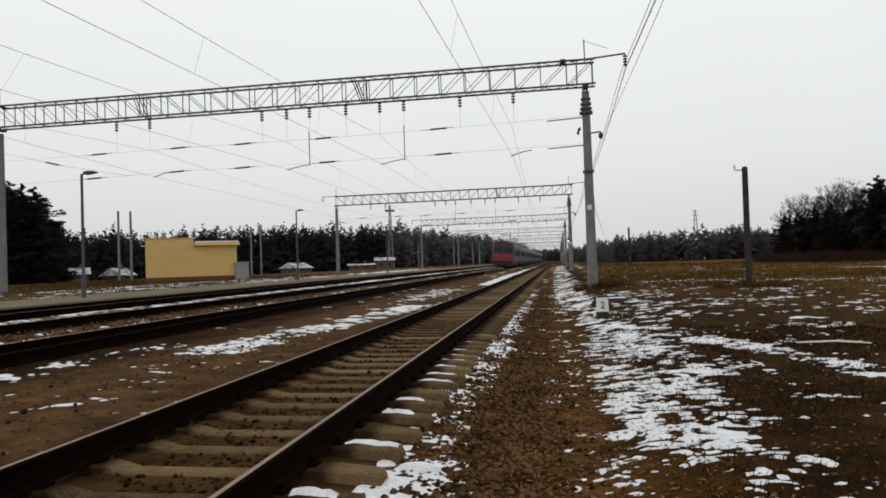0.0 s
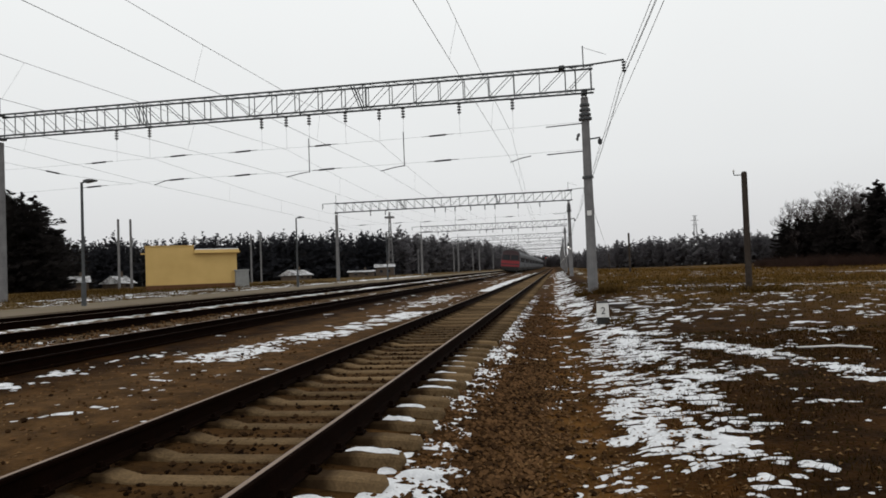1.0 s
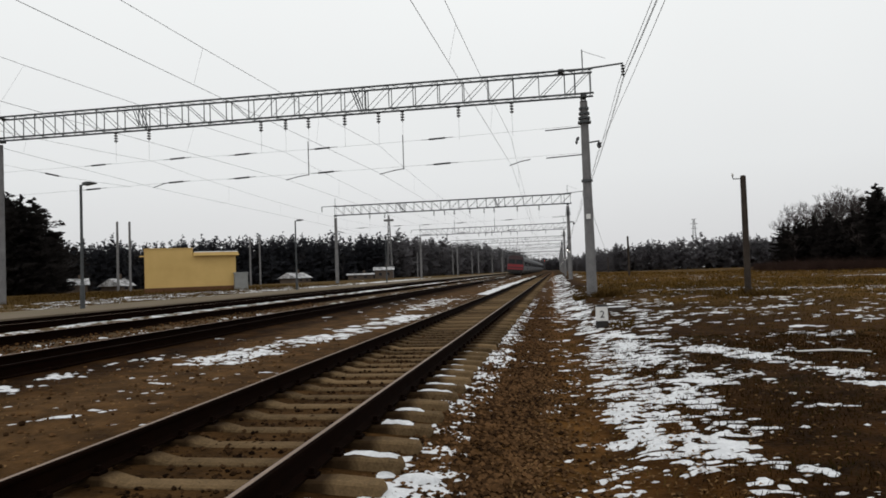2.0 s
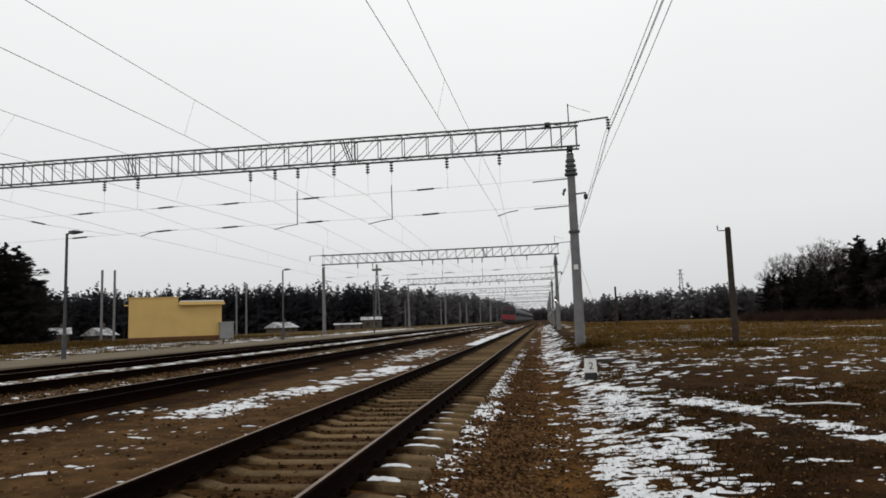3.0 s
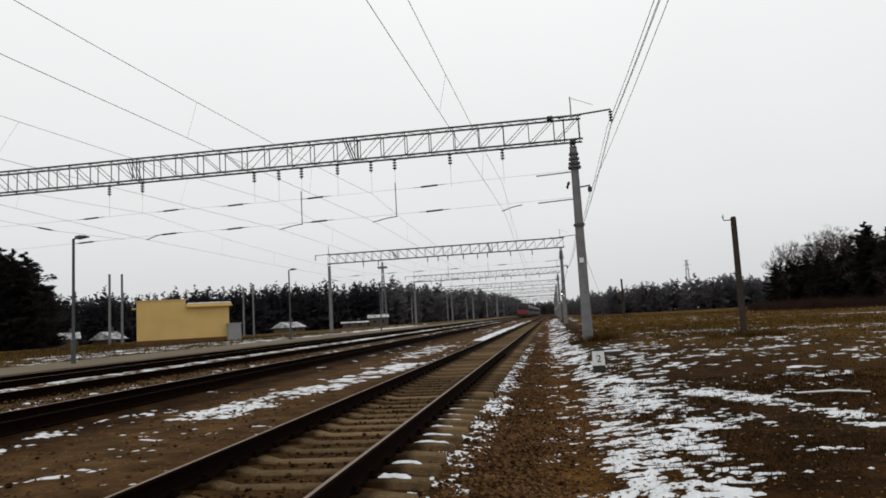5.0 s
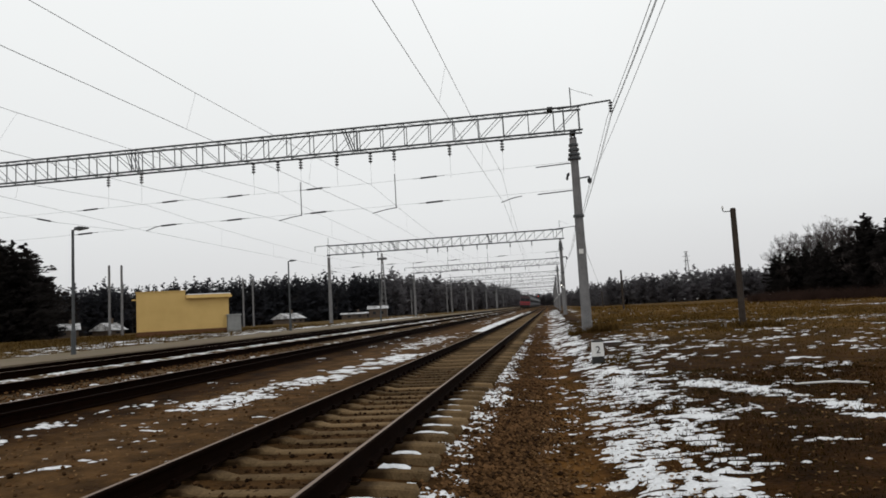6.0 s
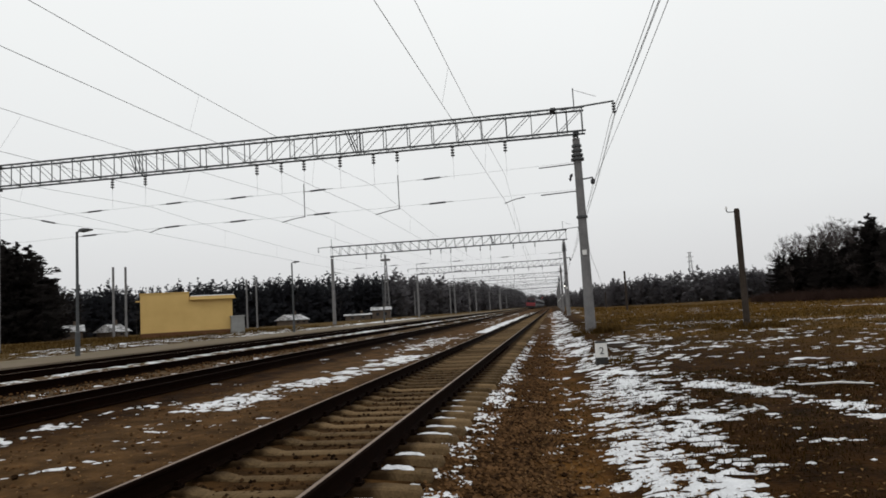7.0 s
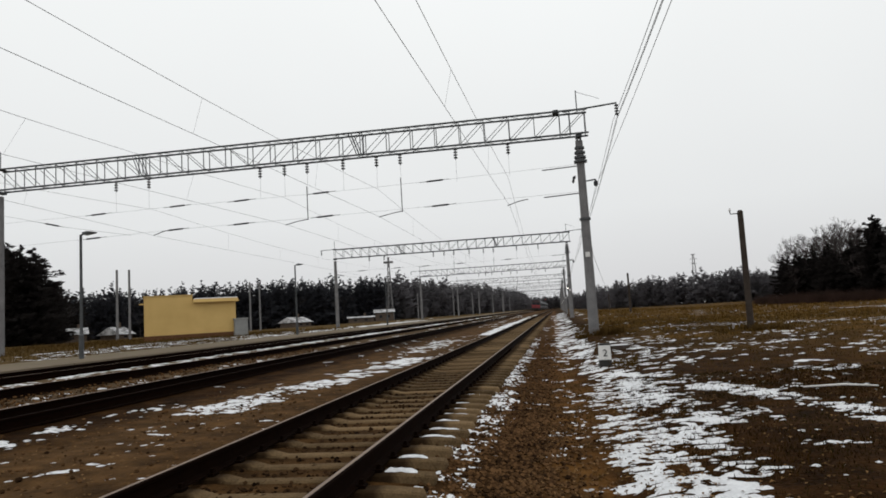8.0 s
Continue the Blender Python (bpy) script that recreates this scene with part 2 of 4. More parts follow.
# ---- mesh builders ----
class Build:
    """Collects vertices and faces of one mesh."""

    def __init__(self):
        self.v, self.f, self.mi = [], [], []

    def box(self, lo, hi, mi=0, cut=0.0):
        (x0, y0, z0), (x1, y1, z1) = lo, hi
        k = len(self.v)
        self.v += [(x0, y0, z0), (x1, y0, z0), (x1, y1, z0), (x0, y1, z0), (x0 + cut, y0 + cut, z1), (x1 - cut, y0 + cut, z1), (x1 - cut, y1 - cut, z1), (x0 + cut, y1 - cut, z1)]
        for q in ((0, 3, 2, 1), (4, 5, 6, 7), (0, 1, 5, 4), (1, 2, 6, 5), (2, 3, 7, 6), (3, 0, 4, 7)):
            self.f.append(tuple(k + i for i in q))
            self.mi.append(mi)
        return self

    def tube(self, points, radii, n=6, mi=0, caps=True):
        """A round bar along points."""
        pts = [Vector(p) for p in points]
        if not isinstance(radii, (list, tuple)):
            radii = [radii] * len(pts)
        k = len(self.v)
        for i, p in enumerate(pts):
            d = (pts[min(i + 1, len(pts) - 1)] - pts[max(i - 1, 0)]).normalized()
            u = d.cross(Vector((0, 0, 1)) if abs(d.z) < 0.9 else Vector((1, 0, 0))).normalized()
            w = d.cross(u)
            for j in range(n):
                a = 2 * math.pi * j / n
                self.v.append(tuple(p + radii[i] * (math.cos(a) * u + math.sin(a) * w)))
        for i in range(len(pts) - 1):
            for j in range(n):
                a, b = k + i * n + j, k + i * n + (j + 1) % n
                self.f.append((a, b, b + n, a + n))
                self.mi.append(mi)
        if caps:
            self.f += [tuple(k + j for j in reversed(range(n))), tuple(k + (len(pts) - 1) * n + j for j in range(n))]
            self.mi += [mi, mi]
        return self

    def prism(self, profile, a, b, axis="y", mi=0, mats=None):
        """A closed outline drawn out along an axis from a to b."""
        k, n = len(self.v), len(profile)
        put = {"y": lambda p, t: (p[0], t, p[1]), "x": lambda p, t: (t, p[0], p[1]), "z": lambda p, t: (p[0], p[1], t)}[axis]
        self.v += [put(p, a) for p in profile] + [put(p, b) for p in profile]
        for i in range(n):
            j = (i + 1) % n
            self.f.append((k + i, k + j, k + n + j, k + n + i))
            self.mi.append(mats[i] if mats else mi)
        self.f += [tuple(k + i for i in reversed(range(n))), tuple(k + n + i for i in range(n))]
        self.mi += [mi, mi]
        return self

    def mesh(self, name, *mats):
        me = bpy.data.meshes.new(name)
        me.from_pydata(self.v, [], self.f)
        for m in mats:
            me.materials.append(m)
        if len(mats) > 1:
            me.polygons.foreach_set("material_index", self.mi)
        b = bmesh.new()
        b.from_mesh(me)
        bmesh.ops.recalc_face_normals(b, faces=b.faces)
        b.to_mesh(me)
        b.free()
        return me


def raw(name, verts, faces, mat, smooth=False):
    me = bpy.data.meshes.new(name)
    me.from_pydata(verts, [], faces)
    me.materials.append(mat)
    if smooth:
        me.polygons.foreach_set("use_smooth", [True] * len(me.polygons))
    return me


def part(name, data, parent, label="", at=None, *mats):
    """One mesh object under a thing or under a part."""
    me = data.mesh(name, *mats) if isinstance(data, Build) else data
    ob = new(name, me)
    ob.parent = parent
    if at is not None:
        ob.matrix_basis = at
    if label:
        ob["label"] = label
    return ob


def thing(name, m, label, category, group="", kind=""):
    ob = new(name)
    ob.empty_display_size = 0.3
    ob.matrix_basis = m
    return tagged(ob, label, category, group, kind)


def smooth_noise(x, y, seed=0):
    """Value noise on arrays, from 0 to 1."""
    xi, yi = np.floor(x).astype(np.int64), np.floor(y).astype(np.int64)
    fx, fy = x - xi, y - yi
    fx, fy = fx * fx * (3 - 2 * fx), fy * fy * (3 - 2 * fy)

    def h(a, b):
        s = np.sin(a * 127.1 + b * 311.7 + seed * 74.7) * 43758.5453
        return s - np.floor(s)

    return (h(xi, yi) * (1 - fx) + h(xi + 1, yi) * fx) * (1 - fy) + (h(xi, yi + 1) * (1 - fx) + h(xi + 1, yi + 1) * fx) * fy


def layers(x, y, scale, seed=0, octaves=4):
    out, amp, tot = 0, 1.0, 0.0
    for o in range(octaves):
        out = out + amp * smooth_noise(x * scale * 2**o + 13.7 * o, y * scale * 2**o - 7.1 * o, seed + o)
        tot, amp = tot + amp, amp * 0.55
    return out / tot


# ---- the lie of the land ----
PROFILE_X = [-3000, -40, -25, -18.6, -18.3, -14.2, -13.6, -10.9, -10.4, -9.7, -8.1, -7.6, -6.8, -4.2, -3.7, -3.1, -2.9, -2.0, -1.8, -1.3, -0.9, -0.3, 0.25, 1.2, 3.0, 7.0, 40, 3000]
PROFILE_Z = [0.8, 0.6, 0.55, 0.4, 0.25, 0.25, 0.34, 0.43, 0.40, 0.29, 0.14, 0.10, 0.03, -0.04, -0.07, -0.055, -0.072, -0.072, -0.055, -0.09, -0.14, -0.22, -0.24, -0.17, -0.11, -0.06, 0.0, 0.0]


SKEW, GRADE = 0.0073, 0.0050  # the line bears a little to the right and climbs a little


def rise(y):
    """How much the line and its land have climbed at y."""
    return GRADE * np.clip(np.asarray(y, float) - 6, -20, 600)


def land(x, y):
    """Height of the soil at a place."""
    x, y = np.asarray(x, float), np.asarray(y, float)
    z = np.interp(x - SKEW * np.clip(y - 5, 0, 900) * np.clip(1.5 - np.abs(x) / 60, 0, 1), PROFILE_X, PROFILE_Z) + rise(y) * np.clip(1.2 - np.abs(x) / np.where(x > 0, 22, 90), 0, 1)
    s = np.clip((y - 10) / 24, 0, 1)
    z = z + 0.20 * s * s * (3 - 2 * s) * np.clip((x - 0.3) / 1.2, 0, 1)
    rough = np.clip(np.minimum(np.abs(x + 2.48) - 1.5, 1.0), 0, 1) * np.where((x < -7) & (x > -18.4), 0.3, 1)
    return z + rough * (0.09 * (layers(x, y, 0.55, 3) - 0.5) + 0.05 * (layers(x, y, 2.6, 9, 3) - 0.5))


def grid_mesh(name, xs, ys, height, mat, keep=None):
    gx, gy = np.meshgrid(xs, ys)
    gz = height(gx, gy)
    nx, ny = len(xs), len(ys)
    idx = np.arange(nx * ny).reshape(ny, nx)
    q = np.stack([idx[:-1, :-1], idx[:-1, 1:], idx[1:, 1:], idx[1:, :-1]], -1).reshape(-1, 4)
    v = np.stack([gx, gy, gz], -1).reshape(-1, 3)
    if keep is not None:
        k = keep(gx, gy).reshape(-1)
        q = q[k[q].any(1)]
        used = np.unique(q)
        remap = np.zeros(nx * ny, int)
        remap[used] = np.arange(len(used))
        v, q = v[used], remap[q]
    return raw(name, v.tolist(), q.tolist(), mat, True)


def spaced(*runs):
    out = []
    for a, b, step in runs:
        out += list(np.arange(a, b, step))
    return np.array(out)


GX = spaced((-3000, -400, 260), (-400, -60, 30), (-60, -20, 2), (-20, -8, 0.4), (-8, 6, 0.1), (6, 16, 0.4), (16, 60, 3), (60, 400, 30), (400, 3001, 260))
GY = spaced((-1500, -100, 200), (-100, -10, 10), (-10, -3, 1), (-3, 14, 0.1), (14, 40, 0.35), (40, 130, 2.5), (130, 500, 20), (500, 3001, 250))
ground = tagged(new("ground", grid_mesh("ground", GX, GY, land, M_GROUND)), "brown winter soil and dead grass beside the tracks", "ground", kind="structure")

# ---- snow that has not melted ----
# drifts: both ends, half width, how closed the snow is
PATH_DRIFTS = [
    (0.75, 30, 0.95, 18, 0.34, 0.74),
    (1.0, 18.5, 1.15, 12, 0.50, 0.74),
    (1.2, 12, 1.18, 8.8, 0.66, 0.72),
    (1.15, 8.8, 1.08, 6.4, 0.58, 0.77),
    (1.06, 6.4, 1.1, 5.5, 0.40, 0.74),
    (1.6, 5.35, 1.68, 4.95, 0.16, 0.74),
    (1.22, 4.8, 1.45, 4.3, 0.17, 0.72),
    (0.6, 28, 1.3, 140, 0.55, 0.62),
    (0.3, 8, 0.3, 26, 0.4, 0.36),
    (0.2, 4.2, 0.25, 8, 0.4, 0.26),
]
FIELD_DRIFTS = [
    (2.4, 12.3, 3.05, 10.4, 0.27, 1.0),
    (3.05, 10.4, 3.6, 8.4, 0.24, 0.95),
    (5.5, 34, 14, 30, 1.2, 0.46),
    (9, 60, 30, 55, 2, 0.42),
    (4.5, 14, 9, 19, 0.8, 0.36),
    (2.0, 14, 3.0, 26, 0.9, 0.46),
    (4.6, 19, 7.5, 24, 0.9, 0.46),
    (3.5, 6, 5.5, 5, 0.4, 0.22),
]
TRACK_DRIFTS = [
    (-5.62, 10.5, -5.1, 14.2, 0.42, 0.82),
    (-5, 14.6, -4.4, 21.5, 0.42, 0.77),
    (-6.9, 6.2, -6.75, 10.6, 0.26, 0.52),
    (-5.3, 8.5, -5.0, 9.3, 0.12, 0.5),
    (-5.3, 6.1, -4.8, 6.6, 0.12, 0.45),
    (-3.98, 40, -3.25, 140, 0.36, 1.4),
    (-1.14, 3.6, -1.08, 16, 0.33, 0.82),
    (-1.08, 16, -0.98, 34, 0.28, 0.74),
    (-10.7, 8, -9.9, 120, 0.2, 0.59),
    (-20.5, 44, -20.5, 110, 1.3, 1),
    (-8.8, 5, -8, 120, 0.5, 0.34),
    (-24, 34, -24, 60, 3, 0.5),
    (-22, 13, -22, 36, 1.6, 0.30),
    (-5.2, 25, -5.2, 34, 0.5, 0.6),
    (-11, 8, -11, 130, 0.25, 0.65),
]


def drift(x, y):
    """How much snow lies at a place: above zero it covers the soil."""
    m = np.full(np.shape(x), 0.0)
    for ax, ay, bx, by, w, s in PATH_DRIFTS + FIELD_DRIFTS + TRACK_DRIFTS:
        t = np.clip(((x - ax) * (bx - ax) + (y - ay) * (by - ay)) / ((bx - ax) ** 2 + (by - ay) ** 2), 0, 1)
        d = np.hypot(x - ax - t * (bx - ax), y - ay - t * (by - ay)) / w
        m = np.maximum(m, s * np.clip(1.35 - 0.55 * d * d, 0, 1))
    field = np.clip((x - 0.6) / 1.0, 0, 1) * (0.10 - 0.05 * np.clip((x - 3) / 3, 0, 1)) * np.clip(1.6 - y / 50, 0.0, 1) + 0.02 + 0.10 * np.clip(1 - np.abs(x + 5.4), 0, 1) + 0.12 * np.clip(1 - 2 * np.abs(x - 0.2), 0, 1)
    m = np.maximum(m, field)
    n = 0.27 * layers(x, y, 1.6, 21, 2) + 0.30 * layers(x * 0.8, y * 1.2, 5.0, 5, 2) + 0.43 * layers(x * 0.75, y * 1.3, 14.0, 8, 2)
    n = 0.5 + (n - 0.5) * 2.5
    inside = np.where(np.abs(x + 2.48) < 1.2, -0.5, 0.0)
    return m * 0.66 + n - 1.06 + inside


def snow_height(x, y):
    return land(x, y) + np.clip(drift(x, y), -0.06, 0.16) * 0.08


def snow_kept(x, y):
    return drift(x, y) > -0.02


for xs, ys in ((np.arange(-11, 0.31, 0.05), np.arange(-1, 14.05, 0.05)), (np.arange(0.25, 4.2, 0.022), np.arange(3.2, 10.01, 0.022)), (np.arange(0.25, 6.6, 0.034), np.arange(9.98, 14.05, 0.034)), (np.arange(4.2, 6.6, 0.034), np.arange(3.2, 10.01, 0.034)), (np.arange(-26, 14, 0.11), np.arange(14, 40.1, 0.11)), (np.arange(-30, 40, 0.3), np.arange(40, 140, 0.5))):
    tagged(new("snow", grid_mesh("snow", xs, ys, snow_height, M_SNOW, snow_kept)), "thin patches of old half-melted snow on soil", "snow", kind="stuff")


# ---- railway tracks ----
def rail_outline():
    return [(-0.075, 0), (0.075, 0), (0.075, 0.012), (0.012, 0.032), (0.010, 0.135), (0.036, 0.148), (0.037, 0.170), (0.028, 0.1785), (0.013, 0.18),
            (-0.022, 0.18), (-0.037, 0.172), (-0.036, 0.148), (-0.010, 0.135), (-0.012, 0.032), (-0.075, 0.012)]


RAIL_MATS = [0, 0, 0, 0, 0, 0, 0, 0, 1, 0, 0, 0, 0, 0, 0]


def sleeper_mesh():
    """A concrete sleeper: raised seats, a dipped middle and sloping ends."""
    b = Build()
    xs = [-1.36, -1.34, -1.05, -0.6, -0.42, 0.42, 0.6, 1.05, 1.34, 1.36]
    top = [-0.06, -0.025, 0.0, -0.002, -0.045, -0.045, -0.002, 0.0, -0.025, -0.06]
    half = [0.085, 0.09, 0.095, 0.095, 0.085, 0.085, 0.095, 0.095, 0.09, 0.085]
    for x, t, h in zip(xs, top, half):
        b.v += [(x, -h - 0.045, -0.22), (x, -h, t - 0.015), (x, -h + 0.02, t), (x, h - 0.02, t), (x, h, t - 0.015), (x, h + 0.045, -0.22)]
    for i in range(len(xs) - 1):
        for j in range(5):
            a = i * 6 + j
            b.f.append((a, a + 1, a + 7, a + 6))
    b.f += [tuple(range(6)), tuple(reversed(range(54, 60)))]
    b.mi = [0] * len(b.f)
    return b.mesh("sleeper", M_SLEEPER)


def rust_and_shade_under_rails(m):
    """Darkens the sleepers near the rails: rust, oil and rail shade in one colour."""
    n, l = m.node_tree.nodes, m.node_tree.links
    p = n["Principled BSDF"]
    base = p.inputs["Base Color"].links[0].from_socket
    tc, sp = n.new("ShaderNodeTexCoord"), n.new("ShaderNodeSeparateXYZ")
    l.new(tc.outputs["Object"], sp.inputs[0])
    steps = []
    for op, val in (("ABSOLUTE", 0), ("SUBTRACT", 0.80), ("ABSOLUTE", 0)):
        k = n.new("ShaderNodeMath")
        k.operation = op
        k.inputs[1].default_value = val
        l.new(steps[-1].outputs[0] if steps else sp.outputs["X"], k.inputs[0])
        steps.append(k)
    mr = n.new("ShaderNodeMapRange")
    mr.inputs["From Min"].default_value, mr.inputs["From Max"].default_value = 0.17, 0.27
    mr.inputs["To Min"].default_value, mr.inputs["To Max"].default_value = 0.85, 0.0
    l.new(steps[-1].outputs[0], mr.inputs["Value"])
    mx = n.new("ShaderNodeMix")
    mx.data_type = "RGBA"
    l.new(mr.outputs["Result"], mx.inputs["Factor"])
    l.new(base, mx.inputs["A"])
    mx.inputs["B"].default_value = (0.014, 0.007, 0.003, 1)
    l.new(mx.outputs["Result"], p.inputs["Base Color"])


rust_and_shade_under_rails(M_SLEEPER)
SLEEPER = sleeper_mesh()
CLIP = Build().box((-0.13, -0.05, 0), (0.13, 0.05, 0.022)).box((-0.115, -0.025, 0.02), (-0.07, 0.025, 0.06), cut=0.006).box((0.07, -0.025, 0.02), (0.115, 0.025, 0.06), cut=0.006).mesh("rail_clip", M_RAIL)


def track(name, axis, z, cant, label, sleepers, clips=0):
    th = thing(name, pose(axis - 5 * SKEW, 0, z - 6 * GRADE, 0, cant, 0) @ pose(0, 0, 0, math.degrees(GRADE), 0, -math.degrees(SKEW)), label, "railway track", kind="structure")
    for sx in (-0.80, 0.77):
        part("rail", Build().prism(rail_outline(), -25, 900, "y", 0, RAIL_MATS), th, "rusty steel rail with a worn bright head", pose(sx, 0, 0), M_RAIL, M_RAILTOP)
    y = sleepers[0]
    i = 0
    while y < sleepers[1]:
        part("sleeper", SLEEPER, th, "", pose(random.uniform(-0.02, 0.02), y, random.uniform(-0.008, 0.002), 0, 0, random.uniform(-0.6, 0.6)))
        if i < clips:
            for sx in (-0.80, 0.77):
                part("rail_clip", CLIP, th, "", pose(sx, y, 0.0))
        y += 0.534
        i += 1
    return th


track("near_track", -2.48, 0.0, 0.0, "single railway track on brown concrete sleepers", (-13.776, 108), 70)
track("middle_track", -8.9, 0.24, 5.7, "canted railway track on raised ballast", (2, 110))
track("platform_track", -12.0, 0.40, 0.0, "rusty railway track alongside the low platform", (6, 110))

spare = thing("spare_rail", pose(-7.5 - 5 * SKEW, 0, 0.10 - 6 * GRADE) @ pose(0, 0, 0, math.degrees(GRADE), 0, -math.degrees(SKEW)), "rusty spare rail lying along the ballast shoulder", "rail")
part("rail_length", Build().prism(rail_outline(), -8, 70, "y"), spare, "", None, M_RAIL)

platform = thing("platform", pose(-5 * SKEW, 0, -6 * GRADE, math.degrees(GRADE), 0, -math.degrees(SKEW)), "low asphalt platform with a concrete edge", "platform", kind="structure")
part("platform_surface", Build().box((-18.3, -60, 0.05), (-14.22, 320, 0.55)), platform, "", None, M_ASPH)
for i in range(90):
    part("edge_slab", Build().box((-14.2, 0, 0.1), (-13.9, 2.96, 0.557), cut=0.01) if i == 0 else bpy.data.meshes["edge_slab"], platform, "", pose(0, 3 * i - 12, random.uniform(-0.01, 0.01)), *([M_ASPH] if i == 0 else []))


# ---- overhead line ----
PORTAL_Y = [31.0, 78.0, 124.0, 171.0, 218.0, 265.0, 312.0, 359.0]
BEAM_LOW, BEAM_TOP, DEEP = 9.17, 10.26, 0.60
RIGHT_X, LEFT_X = 1.72, -27.9


def dip(y):
    """How far the overhead line lies below the even climb at y."""
    return float(np.interp(y, [31, 78, 124, 171, 360], [0, -0.33, -0.48, -0.45, -0.3]))


STRINGS = [-21.3, -19.5, -13.6, -12.35, -11.2, -9.4, -7.75, -6.6, -3.95, -1.5]


def bar(a, b, r, n=4):
    return Build().tube([a, b], r, n)


def insulator(length, discs, r):
    b = Build().tube([(0, 0, 0), (0, 0, -length)], 0.018, 6)
    for i in range(discs):
        z = -length * (i + 0.8) / (discs + 0.6)
        b.tube([(0, 0, z + 0.05), (0, 0, z + 0.03), (0, 0, z - 0.02)], [r * 0.35, r, r * 0.9], 10)
    return b.mesh("insulator", M_INSUL)


INSULATOR = insulator(0.6, 4, 0.095)
ROD_INSUL = Build().tube([(-0.75, 0, 0), (-0.42, 0, 0), (-0.36, 0, 0), (0.36, 0, 0), (0.42, 0, 0), (0.75, 0, 0)], [0.008, 0.014, 0.042, 0.042, 0.014, 0.008], 8).mesh("rod_insulator", M_INSUL)
VERT = Build().box((-0.017, -0.017, BEAM_LOW), (0.017, 0.017, BEAM_TOP)).mesh("upright_bar", M_STEEL)
PANELS, PITCH = 26, (RIGHT_X + 0.35 - LEFT_X) / 26
DIAG_UP = bar((0, 0, BEAM_LOW), (PITCH, 0, BEAM_TOP), 0.015).mesh("diagonal_bar", M_STEEL)
DIAG_DOWN = bar((0, 0, BEAM_TOP), (PITCH, 0, BEAM_LOW), 0.015).mesh("diagonal_bar", M_STEEL)
LACE = bar((0, -DEEP / 2, 0), (PITCH / 2, DEEP / 2, 0), 0.011).tube([(PITCH / 2, DEEP / 2, 0), (PITCH, -DEEP / 2, 0)], 0.011, 4).mesh("lacing_bar", M_STEEL)
POST_MESH = Build().tube([(0, 0, -0.4), (0, 0, 4.5), (0, 0, BEAM_LOW - 0.28)], [0.235, 0.20, 0.165], 14).mesh("post", M_POST)
BAND = Build().tube([(0, 0, -0.05), (0, 0, -0.05), (0, 0, 0.05), (0, 0, 0.05)], [0.15, 0.225, 0.225, 0.15], 14).mesh("clamp_band", M_STEEL)


